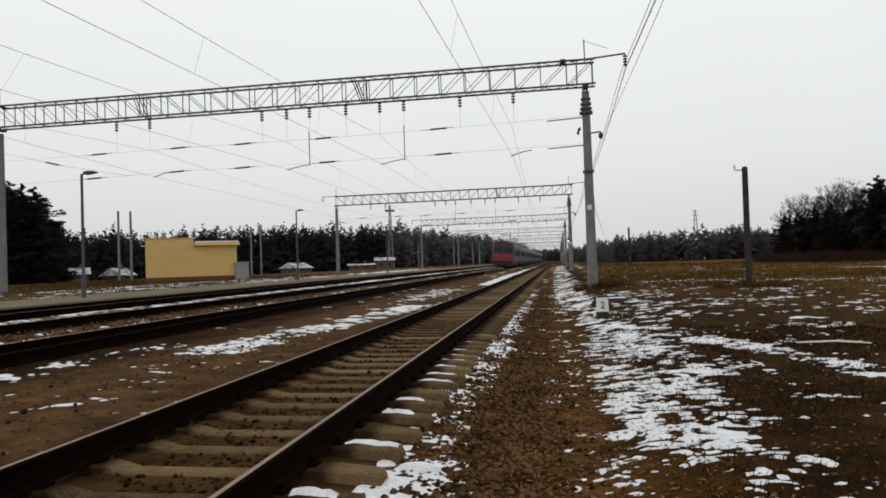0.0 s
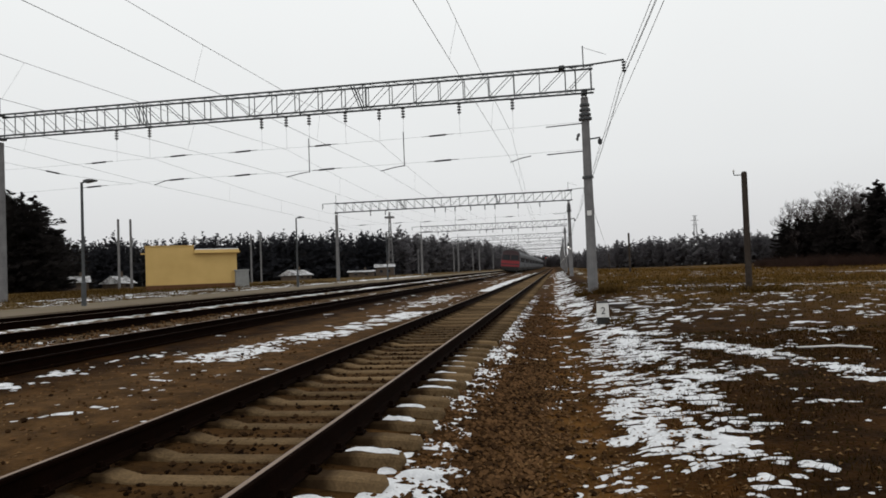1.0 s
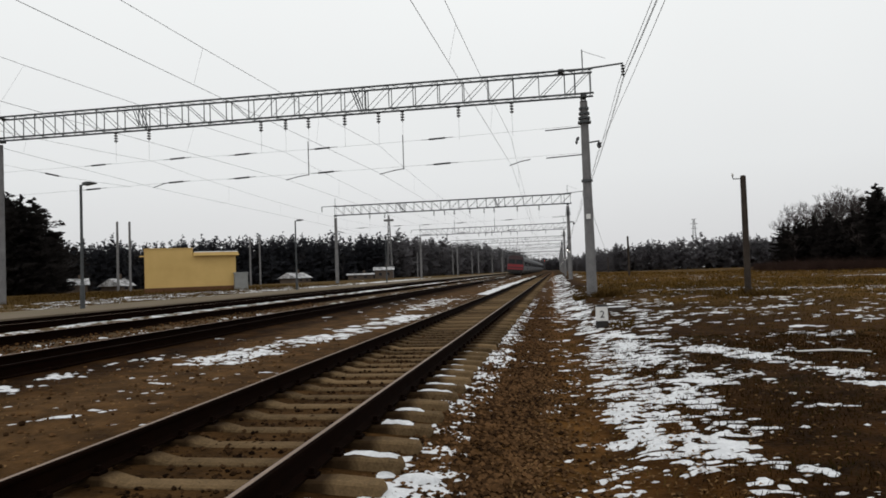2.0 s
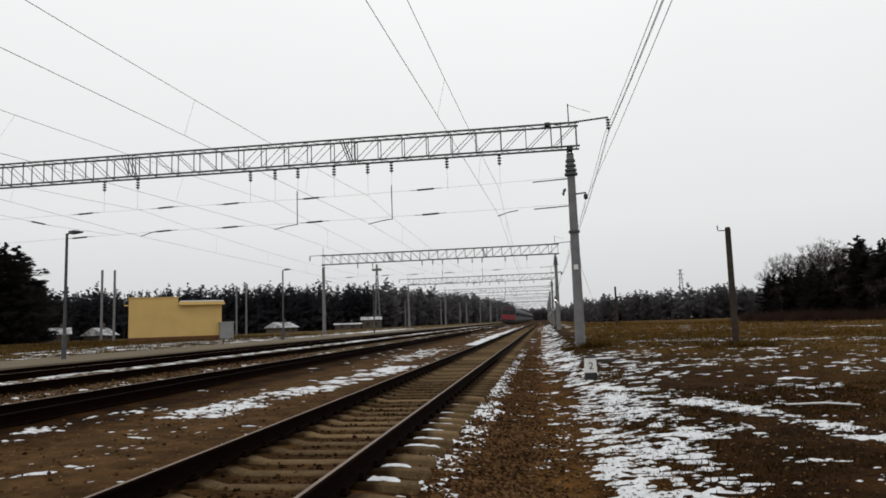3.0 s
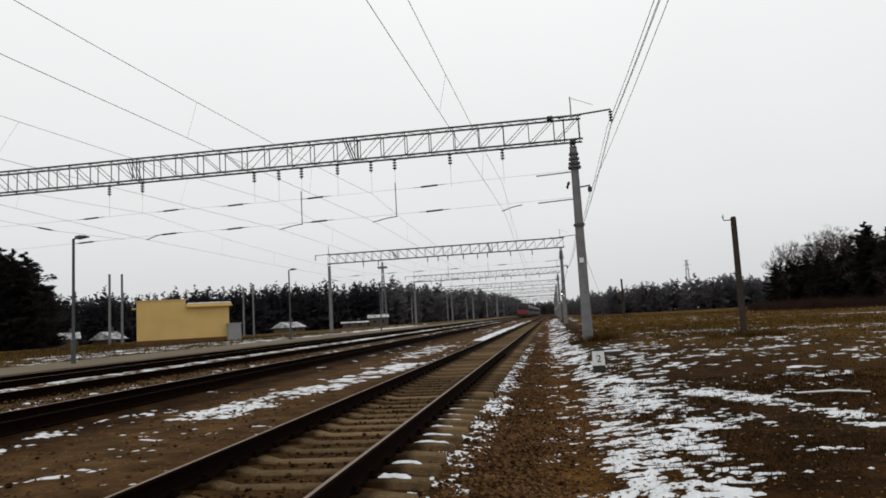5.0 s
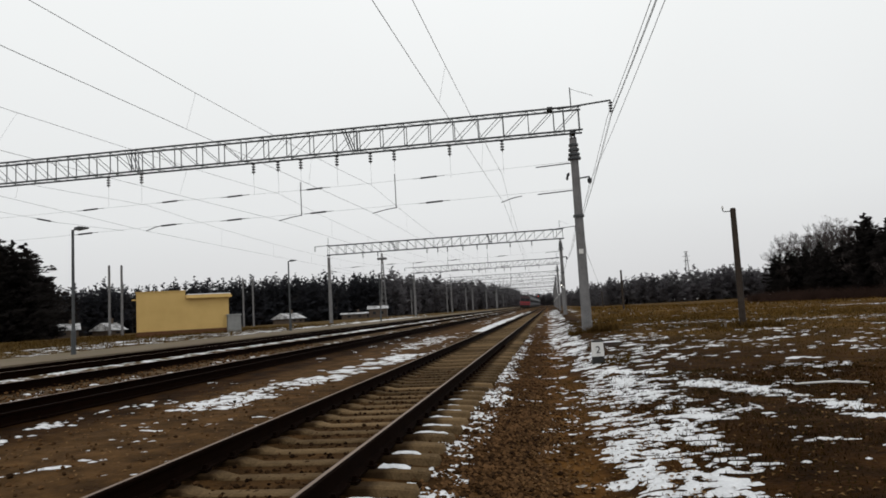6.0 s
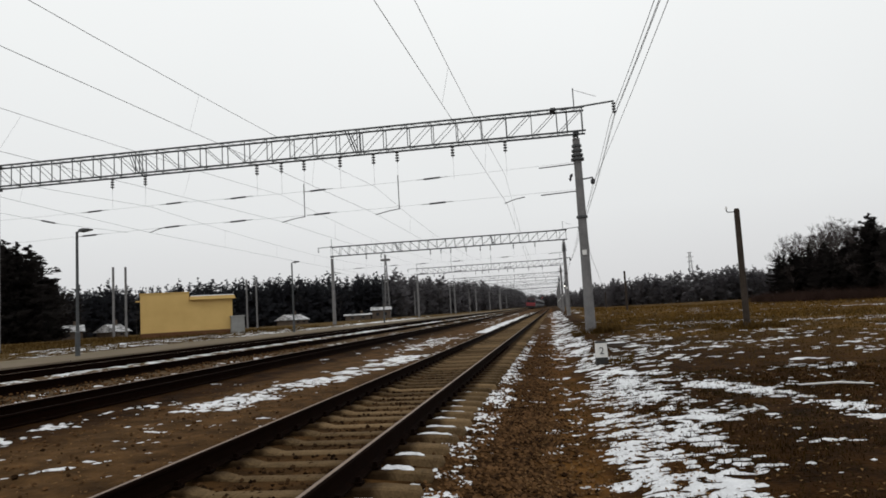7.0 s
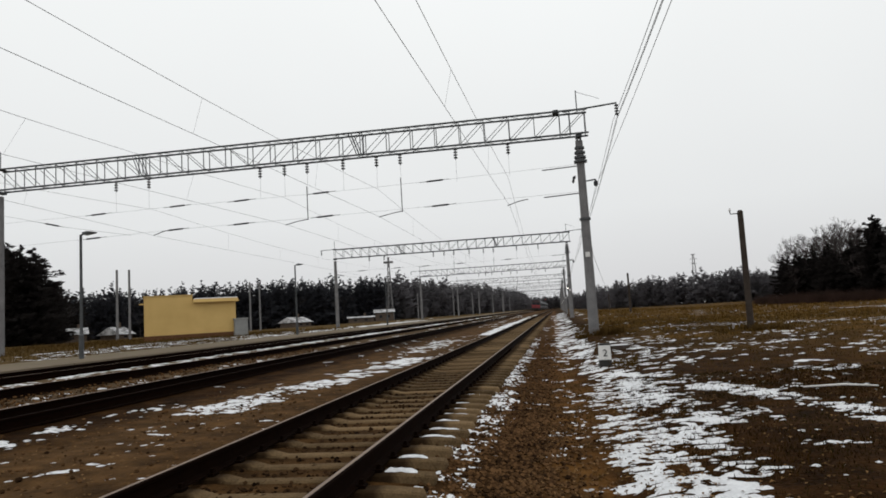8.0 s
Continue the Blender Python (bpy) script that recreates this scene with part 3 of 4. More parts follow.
def portal(y, left, full, foot):
    """A rigid portal: two concrete posts and a lattice beam with hanging insulators."""
    th = thing("catenary_portal", pose(SKEW * (y - 31), y, 0.5 * GRADE * (y - 31) + dip(y)), "grey steel lattice portal on concrete posts carrying wires over the tracks", "portal", "portals over the tracks")
    k = (RIGHT_X + 0.35 - left) / (PANELS * PITCH)
    for x, z in ((RIGHT_X, foot[1]), (left, foot[0])):
        part("post", POST_MESH, th, "tapered grey concrete post", pose(x, 0, 0))
        part("post_cap", Build().box((-0.13, -0.3, BEAM_LOW - 0.14), (0.13, 0.3, BEAM_LOW - 0.02)), th, "", pose(x, 0, 0), M_STEEL)
    for yy in (-DEEP / 2, DEEP / 2):
        for z in (BEAM_LOW, BEAM_TOP):
            part("chord", Build().box((left - 0.1, yy - 0.036, z - 0.036), (RIGHT_X + 0.45, yy + 0.036, z + 0.036)), th, "", None, M_STEEL)
    joined = Build()
    for i in range(PANELS):
        x = left + i * PITCH * k
        up = i >= 12
        for yy in (-DEEP / 2, DEEP / 2):
            if full:
                part("upright_bar", VERT, th, "", pose(x, yy, 0))
                part("diagonal_bar", DIAG_UP if up else DIAG_DOWN, th, "", pose(x, yy, 0))
            else:
                joined.tube([(x, yy, BEAM_LOW), (x, yy, BEAM_TOP)], 0.018, 3, caps=False)
                joined.tube([(x, yy, BEAM_LOW if up else BEAM_TOP), (x + PITCH * k, yy, BEAM_TOP if up else BEAM_LOW)], 0.016, 3, caps=False)
        for z in (BEAM_LOW, BEAM_TOP):
            if full:
                part("lacing_bar", LACE, th, "", pose(x, 0, z))
    if full:
        for x in (RIGHT_X - 0.35, RIGHT_X + 0.33):
            for yy in (-DEEP / 2, DEEP / 2):
                part("upright_bar", VERT, th, "", pose(x, yy, 0))
        for x in (left + 8.0, left + 19.2):
            for yy in (-DEEP / 2, DEEP / 2):
                part("splice_bar", bar((-0.30, yy, BEAM_TOP), (0.10, yy, BEAM_LOW), 0.024).tube([(-0.16, yy, BEAM_TOP), (0.22, yy, BEAM_LOW)], 0.024, 4), th, "", pose(x, 0, 0), M_STEEL)
                part("upright_bar", VERT, th, "", pose(x + 0.28, yy, 0))
        part("post_neck", Build().box((-0.10, -0.24, BEAM_LOW - 0.30), (-0.05, 0.24, BEAM_LOW - 0.1)).box((0.05, -0.24, BEAM_LOW - 0.30), (0.10, 0.24, BEAM_LOW - 0.1)), th, "", pose(RIGHT_X, 0, 0), M_STEEL)
    else:
        tagged(part("lattice", joined, th, "", None, M_STEEL), kind="stuff")
    for s in STRINGS:
        part("insulator", INSULATOR, th, "dark ribbed insulator string", pose(s, 0, BEAM_LOW - 0.03))
        part("dropper", bar((0, 0, BEAM_LOW - 0.6), (0, 0, 7.55), 0.005), th, "", pose(s, 0, 0), M_WIRE)
    # end arm with its feeder insulator, spike and stay
    part("end_arm", bar((RIGHT_X - 0.6, 0, BEAM_TOP + 0.04), (3.52, 0, BEAM_TOP + 0.21), 0.040, 6), th, "", None, M_STEEL)
    part("feeder_insulator", INSULATOR, th, "dark ribbed insulator string", pose(3.5, 0, BEAM_TOP + 0.19))
    part("spike", bar((RIGHT_X + 0.02, 0, BEAM_TOP), (RIGHT_X + 0.02, 0, BEAM_TOP + 0.98), 0.028, 6), th, "", None, M_STEEL)
    part("stay_wire", bar((RIGHT_X + 0.02, 0, BEAM_TOP + 0.92), (2.75, 0, BEAM_TOP + 0.50), 0.010), th, "", None, M_WIRE)
    for x in (left, RIGHT_X - 0.95):
        part("fitting", Build().box((-0.13, -0.36, BEAM_TOP + 0.03), (0.13, 0.36, BEAM_TOP + 0.08), cut=0.02), th, "", pose(x, 0, 0), M_STEEL)
    part("left_spike", bar((left, 0, BEAM_TOP), (left, 0, BEAM_TOP + 1.0), 0.028, 6), th, "", None, M_STEEL)
    part("left_arm", bar((left + 0.3, 0, BEAM_TOP + 0.05), (left - 1.7, 0, BEAM_TOP + 0.02), 0.04, 6), th, "", None, M_STEEL)
    part("left_insulator", INSULATOR, th, "", pose(left - 1.65, 0, BEAM_TOP))
    # bands and brackets on the right post
    for z, w in ((8.12, 1.18), (7.93, 1.32), (8.33, 1.08), (8.55, 0.98), (5.3, 1.12)):
        part("clamp_band", BAND, th, "", Matrix.Translation((RIGHT_X, 0, z)) @ Matrix.Diagonal((w, w, 1.0, 1)))
    part("bracket", bar((RIGHT_X, 0, 7.0), (RIGHT_X + 0.62, 0, 7.06), 0.035, 6), th, "", None, M_STEEL)
    part("bracket_insulator", Build().tube([(RIGHT_X + 0.6, 0, 7.02), (RIGHT_X + 0.6, 0, 6.95), (RIGHT_X + 0.6, 0, 6.8), (RIGHT_X + 0.6, 0, 6.74)], [0.03, 0.10, 0.10, 0.03], 10), th, "", None, M_INSUL)
    part("plate", Build().box((-0.17, -0.245, 3.58), (0.02, -0.22, 3.80)), th, "small white number plate", pose(RIGHT_X + 0.05, 0, 0), M_WHITE)
    # cross cables with rod insulators
    for z, sag, xs in ((7.7, 0.10, (-22.3, -18.0, -14.6, -10.55, -5.0)), (6.45, 0.05, (-22.6, -18.1, -14.65, -10.4, -4.8))):
        pts = [(left + (RIGHT_X - left) * i / 24, 0, z - sag * math.sin(math.pi * i / 24) * 2 + 0.12 * (i / 24) + 0.024 * min(left + (RIGHT_X - left) * i / 24 + 18, 0)) for i in range(25)]
        part("cross_cable", Build().tube(pts, 0.0045, 4), th, "", None, M_WIRE)
        for x in xs:
            i = (x - left) / (RIGHT_X - left)
            part("rod_insulator", ROD_INSUL, th, "dark rod insulator", pose(x, 0, z - sag * math.sin(math.pi * i) * 2 + 0.12 * i + 0.024 * min(x + 18, 0), 0, -2, 0))
        part("tie_rod", bar((RIGHT_X, 0, z + 0.05), (RIGHT_X - 1.75, 0, z - 0.02), 0.026, 6), th, "", None, M_STEEL)
    part("rod_insulator", ROD_INSUL, th, "dark rod insulator", pose(-24.9, 0, 7.18, 0, 14, 0))
    part("guy_wire", bar((-25.63, 0, 7.36), (left, 0, 7.92), 0.006), th, "", None, M_WIRE)
    part("guy_wire", bar((-24.17, 0, 7.0), (-20.5, 0, 6.3), 0.006), th, "", None, M_WIRE)
    for s in (-11.25, -6.62):
        part("drop_rod", bar((0, 0, 7.95), (0, 0, 6.32), 0.022, 6), th, "", pose(s, 0, 0), M_STEEL)
        part("steady_arm", Build().tube([(0, 0, 6.36), (-0.5, 0, 6.3), (-1.15, 0, 6.17)], 0.022, 5), th, "", pose(s, 0, 0), M_STEEL)
    for s, l in ((-0.75, -0.95), (-18.3, -1.0)):
        part("steady_arm", Build().tube([(0, 0, 6.42), (0.45 * l, 0, 6.36), (l, 0, 6.2)], 0.022, 5), th, "", pose(s, 0, 0), M_STEEL)
    return th


for i, y in enumerate(PORTAL_Y):
    portal(y, LEFT_X if i == 0 else (-25.5 if i == 1 else -24.5), i < 2, (0.6, 0.3))

# unidentified dark object beside the post, modelled like a small bird
weight = part("hanging_weight", Build().tube([(0, 0, -0.16), (0, 0.02, -0.05), (0.05, 0, 0.08), (0.09, -0.02, 0.15), (0.12, -0.05, 0.17)], [0.015, 0.07, 0.08, 0.05, 0.01], 8), None, "", pose(1.33, 31.0, 7.12), M_INSUL)
tagged(weight, "small dark bird-shaped object beside the portal post", "weight")

SUPPORTS = [-16.0] + PORTAL_Y


def wire_line(name, xs, zs, sag, r, label, group=""):
    """A wire from support to support, with its sag in each span."""
    pts = []
    for i in range(len(SUPPORTS) - 1):
        y0, y1 = SUPPORTS[i], SUPPORTS[i + 1]
        for j in range(12):
            t = j / 12
            yy = y0 + (y1 - y0) * t
            pts.append((xs[i] + (xs[i + 1] - xs[i]) * t + SKEW * max(yy - 31, 0), yy, zs[i] + (zs[i + 1] - zs[i]) * t - sag * 4 * t * (1 - t) + 0.5 * GRADE * max(yy - 31, 0) + dip(yy)))
    pts.append((xs[-1] + SKEW * (SUPPORTS[-1] - 31), SUPPORTS[-1], zs[-1] + 0.5 * GRADE * (SUPPORTS[-1] - 31) + dip(SUPPORTS[-1])))
    ob = new(name, Build().tube(pts, r, 5).mesh(name, M_WIRE))
    return tagged(ob, label, "wire", group), pts


for at, back, mback, over in ((-1.6, -3.2, -2.65, -2.5), (-7.75, -9.8, -9.05, -8.2), (-12.4, -16.4, -14.45, -12.2), (-19.3, -22.5, -21.5, -19.5)):
    xs = [back, at] + [over + 0.3 * (-1) ** i for i in range(len(SUPPORTS) - 2)]
    n = len(xs)
    c, cpts = wire_line("contact_wire", xs, [8.6 if at < -15 else 6.2] + [6.2] * (n - 1), 0.03, 0.0065, "thin dark contact wire strung above a track", "contact wires")
    mxs = [mback] + [x + 0.02 for x in xs[1:]]
    m, mpts = wire_line("messenger_wire", mxs, [7.5] * n, 0.5, 0.0065, "thin dark sagging wire that carries a contact wire", "messenger wires")
    for i in range(2, 60, 2):
        if i % 12 == 0 or i < 8:
            continue
        part("dropper", bar(mpts[i], cpts[i], 0.003), m, "", None, M_WIRE)
for dx, dz in ((0.02, 9.8), (-0.05, 9.72), (-0.2, 9.66)):
    wire_line("feeder_wire", [3.5 + dx] * len(SUPPORTS), [dz] * len(SUPPORTS), 0.55, 0.011, "dark feeder wire hung on the portal arms", "feeder wires")
wire_line("side_wire", [2.3] * len(SUPPORTS), [6.75] * len(SUPPORTS), 0.5, 0.007, "thin wire on the post brackets")


def post(name, x, y, top, r, label, mat, lean=0.0, bracket=False):
    z = float(land(x, y))
    th = thing(name, pose(x, y, z, 0, lean, 0), label, "post")
    part("shaft", Build().tube([(0, 0, -0.3), (0, 0, top * 0.5), (0, 0, top - 0.05), (0, 0, top)], [r * 1.12, r, r * 0.92, r * 0.6], 12), th, "", None, mat)
    if bracket:
        part("hook", Build().tube([(-r * 0.8, 0, top - 0.12), (-0.34, 0, top - 0.12), (-0.36, 0, top - 0.06), (-0.36, 0, top + 0.02)], 0.02, 6), th, "bent iron hook", None, M_STEEL)
        part("pin_insulator", Build().tube([(-0.36, 0, top - 0.02), (-0.36, 0, top + 0.02), (-0.36, 0, top + 0.1)], [0.02, 0.045, 0.02], 8), th, "", None, M_WHITE)
    return th


post("wooden_post", 7.07, 26.5, 4.38, 0.112, "dark tarred wooden post standing in the grass", M_WOODPOST, 0.4, True)
post("wooden_post", 9.75, 90, 5.05, 0.13, "dark wooden post far out in the field", M_WOODPOST)
post("wooden_post", 9.4, 118, 3.0, 0.10, "short dark wooden post at the end of a stay", M_WOODPOST)
tagged(new("stay_cable", Build().tube([(1.85, 31, 5.3), (2.5, 40, 4.35), (9.4, 118, 3.4)], 0.012, 5).mesh("stay_cable", M_WIRE)), "thin dark cable from the portal post to a short post", "cable")
for x, y, h in ((-50.9, 74, 8.4), (-51.3, 77, 8.6), (-47.6, 103, 7.8), (-47.3, 106, 7.8), (-34, 172, 6.5), (-24.5, 170, 6.5), (-22, 190, 6.5), (-14.8, 210, 7)):
    post("concrete_pole", x, y, h, 0.14, "slim grey concrete pole behind the platform", M_POST)


def platform_lamp(x, y, h):
    th = thing("platform_lamp", pose(x, y, 0.55 + float(rise(y))), "slim grey metal platform lamp with a flat head", "lamp post", "platform lamps")
    part("pole", Build().tube([(0, 0, 0), (0, 0, 0.8), (0, 0, 0.85), (0, 0, h)], [0.085, 0.085, 0.055, 0.045], 10), th, "", None, M_STEEL)
    part("arm", Build().tube([(0, 0, h - 0.03), (0.12, 0, h + 0.02), (0.3, 0, h + 0.04)], 0.03, 8), th, "", None, M_STEEL)
    part("lamp_head", Build().prism([(0.16, h - 0.03), (0.52, h + 0.02), (0.54, h + 0.06), (0.32, h + 0.09), (0.14, h + 0.06)], -0.13, 0.13, "y"), th, "flat grey lamp head", None, M_STEEL)


platform_lamp(-16.08, 21.4, 4.30)
platform_lamp(-16.65, 43.0, 4.57)
platform_lamp(-16.2, 66.0, 4.75)


# ---- ochre hut ----
HUT = (Vector((-32.4, 50.5, 0.72)), Vector((-26.4, 54.3, 0.72)))
hut_dir = (HUT[1] - HUT[0])
hut_len = hut_dir.length
hut_rz = math.degrees(math.atan2(hut_dir.y, hut_dir.x))
hut = thing("service_hut", pose(HUT[0].x, HUT[0].y, 0.72, 0, 0, hut_rz), "small windowless ochre plastered hut with a brown plinth", "hut")
step = hut_len * 0.52
part("tall_block", Build().box((0, 0, 0.45), (step, 5.0, 3.62)), hut, "", None, M_WALL)
part("low_block", Build().box((step - 0.02, 0.004, 0.45), (hut_len, 4.6, 3.0)), hut, "", None, M_WALL)
part("plinth", Build().box((-0.03, -0.05, -0.4), (hut_len + 0.02, 5.03, 0.45)), hut, "brown painted plinth", None, M_PLINTH)
part("parapet", Build().box((-0.05, -0.05, 3.62), (step + 0.03, 5.05, 3.68)), hut, "", None, M_WALL)
part("roof_slab", Build().box((step + 0.02, -0.38, 3.0), (hut_len + 0.25, 4.9, 3.11), cut=0.02).box((step + 0.02, -0.30, 3.11), (hut_len + 0.2, 4.85, 3.29), cut=0.05), hut, "ochre roof slab with an overhang", None, M_WALL)
part("roof_snow", Build().box((step + 0.1, -0.28, 3.29), (hut_len + 0.15, 4.7, 3.35), cut=0.05), hut, "thin snow on the roof", None, M_SNOW)
part("gutter_end", Build().box((-0.35, 0.1, 3.0), (0.0, 0.35, 3.1), cut=0.02), hut, "", None, M_WALL)
cabinet = thing("switch_cabinet", pose(-26.2, 53.6, 0.7, 0, 0, hut_rz), "grey metal switch cabinet beside the hut", "cabinet")
part("body", Build().box((0, 0, 0.1), (1.1, 0.9, 1.45), cut=0.02), cabinet, "", None, M_CABINET)
part("lid", Build().box((-0.05, -0.05, 1.45), (1.15, 0.95, 1.55), cut=0.03), cabinet, "", None, M_CABINET)
part("door", Build().box((0.08, -0.02, 0.2), (1.02, 0.0, 1.38)), cabinet, "", None, M_CABINET)
part("foot", Build().box((0.05, 0.05, -0.3), (1.05, 0.85, 0.1)), cabinet, "", None, M_POST)


# ---- picket marker ----
sx, sy = 1.14, 16.9
sz = float(land(sx, sy))
stone = thing("picket_marker", pose(sx, sy, sz, 0, 0, 4), "small white concrete marker post with a black foot and a number", "marker post")
part("foot", Build().box((-0.15, -0.10, -0.15), (0.15, 0.10, 0.16), cut=0.01), stone, "black painted foot", None, M_BLACK)
part("head", Build().box((-0.138, -0.09, 0.16), (0.138, 0.09, 0.50), cut=0.008), stone, "white painted head", None, M_WHITE)
part("cap", Build().box((-0.135, -0.085, 0.50), (0.135, 0.085, 0.545), cut=0.02), stone, "dirty dark top", None, M_BLACK)
numeral = bpy.data.curves.new("numeral", "FONT")
numeral.body, numeral.size, numeral.extrude, numeral.align_x = "2", 0.24, 0.002, "CENTER"
numeral.materials.append(M_BLACK)
ob = new("numeral", numeral)
ob.parent, ob.matrix_basis = stone, pose(0.0, -0.094, 0.24, 90, 0, 0)
block_z = float(land(1.75, 21.5))
block = thing("old_timber", pose(1.75, 21.5, block_z, 0, 0, 12), "dark length of old timber with snow on it", "timber")
part("beam", Build().box((-0.45, -0.09, -0.05), (0.45, 0.09, 0.12), cut=0.015), block, "", None, M_WOODPOST)
part("snow_cap", Build().box((-0.1, -0.07, 0.12), (0.42, 0.07, 0.155), cut=0.03), block, "thin snow", None, M_SNOW)


def snow_lump(x, y, r, seed):
    """A rounded, half-melted heap."""
    rnd = random.Random(seed)
    v, f, n, rings = [], [], 14, 5
    z = float(land(x, y)) - 0.03
    for i in range(rings):
        t = i / (rings - 1)
        for j in range(n):
            a = 2 * math.pi * j / n
            q = r * math.cos(t * 1.45) * (1 + 0.22 * math.sin(2 * a + seed) + rnd.uniform(-0.1, 0.1))
            v.append((math.cos(a) * q * 1.15, math.sin(a) * q * 0.8, r * 0.62 * math.sin(t * 1.57)))
    for i in range(rings - 1):
        for j in range(n):
            k = i * n + j
            m = i * n + (j + 1) % n
            f.append((k, m, m + n, k + n))
    f.append(tuple((rings - 1) * n + j for j in range(n)))
    ob = new("snow_lump", raw("snow_lump", v, f, M_SNOW, True))
    ob.matrix_basis = pose(x, y, z)
    tagged(ob, "small rounded lump of old snow on the ballast", "snow", "snow lumps")


for i, (x, y, r) in enumerate(((-1.0, 4.72, 0.13), (-0.93, 4.35, 0.07), (-1.02, 5.5, 0.06), (-0.86, 4.1, 0.06), (-0.98, 6.3, 0.08), (-0.8, 5.0, 0.045))):
    snow_lump(x, y, r, i + 1)
stick = new("fallen_stick", Build().tube([(3.5, 10.75, float(land(3.5, 10.75)) + 0.05), (4.0, 10.63, float(land(4.0, 10.63)) + 0.07), (4.42, 10.55, float(land(4.42, 10.55)) + 0.06)], [0.012, 0.016, 0.010], 7).mesh("fallen_stick", M_WHITE))
tagged(stick, "pale straight birch stick lying in the grass", "stick")


# ---- light signals beside the line ----
def signal(x, y, lens):
    z = float(land(x, y))
    th = thing("light_signal", pose(x, y, z), "colour-light signal on a grey mast beside the track", "signal", "light signals")
    part("mast", Build().tube([(0, 0, 0), (0, 0, 6.2)], 0.09, 8), th, "", None, M_POST)
    part("head", Build().box((-0.2, -0.12, 4.6), (0.2, 0.12, 5.9), cut=0.03), th, "black signal head", None, M_BLACK)
    part("lens", Build().tube([(0, -0.13, 5.1), (0, -0.19, 5.1)], 0.11, 12), th, "lit lens", None, lens)


signal(3.5, 150, M_SIGNAL_WHITE)
signal(-3.3, 330, M_SIGNAL_RED)


# ---- lattice masts ----
def lattice_mast(name, x, y, h, w, label, arms=True):
    th = thing(name, pose(x, y, float(land(x, y))), label, "mast")
    for sx_ in (-1, 1):
        for sy_ in (-1, 1):
            part("leg", bar((sx_ * w, sy_ * w, -0.5), (sx_ * w * 0.2, sy_ * w * 0.2, h), 0.09, 4), th, "", None, M_POST)
    b = Build()
    n = 9
    for i in range(n):
        a, c = 1 - 0.8 * i / n, 1 - 0.8 * (i + 1) / n
        for q in range(4):
            s0, s1 = [(-1, -1), (1, -1), (1, 1), (-1, 1)][q], [(1, -1), (1, 1), (-1, 1), (-1, -1)][q]
            b.tube([(s0[0] * w * a, s0[1] * w * a, h * i / n), (s1[0] * w * c, s1[1] * w * c, h * (i + 1) / n)], 0.06, 3, caps=False)
            b.tube([(s0[0] * w * a, s0[1] * w * a, h * i / n), (s1[0] * w * a, s1[1] * w * a, h * i / n)], 0.06, 3, caps=False)
    part("bracing", b, th, "", None, M_POST)
    if arms:
        for z, r in ((0.99, 1.3), (0.9, 2.0), (0.81, 1.6)):
            part("cross_arm", bar((-r, 0, h * z), (r, 0, h * z), 0.12, 4), th, "", None, M_POST)
    else:
        part("lamp_gallery", Build().box((-1.3, -0.8, h * 0.9), (1.3, 0.8, h * 0.93)), th, "", None, M_POST)


lattice_mast("power_pylon", 77.8, 390, 27.4, 1.7, "distant grey lattice power pylon above the woods")
lattice_mast("floodlight_mast", -46.7, 195, 18.6, 0.75, "slim grey lattice floodlight mast behind the platform", False)


# ---- village houses behind the platform ----
def house(x, y, rz, w, d, h, roof, label):
    th = thing("village_house", pose(x, y, float(land(x, y)), 0, 0, rz), label, "house", "village houses")
    part("wall", Build().box((0, 0, -0.4), (w, d, h)), th, "", None, M_TIMBER)
    part("roof", Build().prism([(-0.4, h), (d + 0.4, h), (d / 2, h + roof)], -0.4, w + 0.4, "x"), th, "snow-covered pitched roof", None, M_ROOFSNOW)
    for i in range(2):
        wd = part("window", Build().box((0, -0.06, h * 0.35), (0.9, -0.01, h * 0.75)), th, "", pose(w * (0.2 + 0.42 * i), 0, 0), M_TIMBER)
        part("pane", Build().box((0.1, -0.075, h * 0.39), (0.8, -0.062, h * 0.71)), wd, "", None, M_GLASS)
    part("chimney", Build().box((w * 0.6, d * 0.45, h + roof * 0.6), (w * 0.6 + 0.5, d * 0.45 + 0.5, h + roof + 0.7)), th, "", None, M_TIMBER)


house(-54, 139, 65, 4.4, 5, 1.0, 1.2, "low dark timber house with a snowy roof")
house(-48, 157, 15, 6, 4, 1.2, 0.4, "long low shed with snow on its roof")
house(-43.5, 165, 15, 4.5, 4, 2.2, 0.8, "timber house with a snowy roof behind a shed")
house(-65.5, 96, 80, 2.4, 4, 0.8, 1.2, "small shed with snow on its roof")
house(-86, 110, 40, 3.5, 4, 1.4, 1.2, "small timber house with a snowy roof among trees")


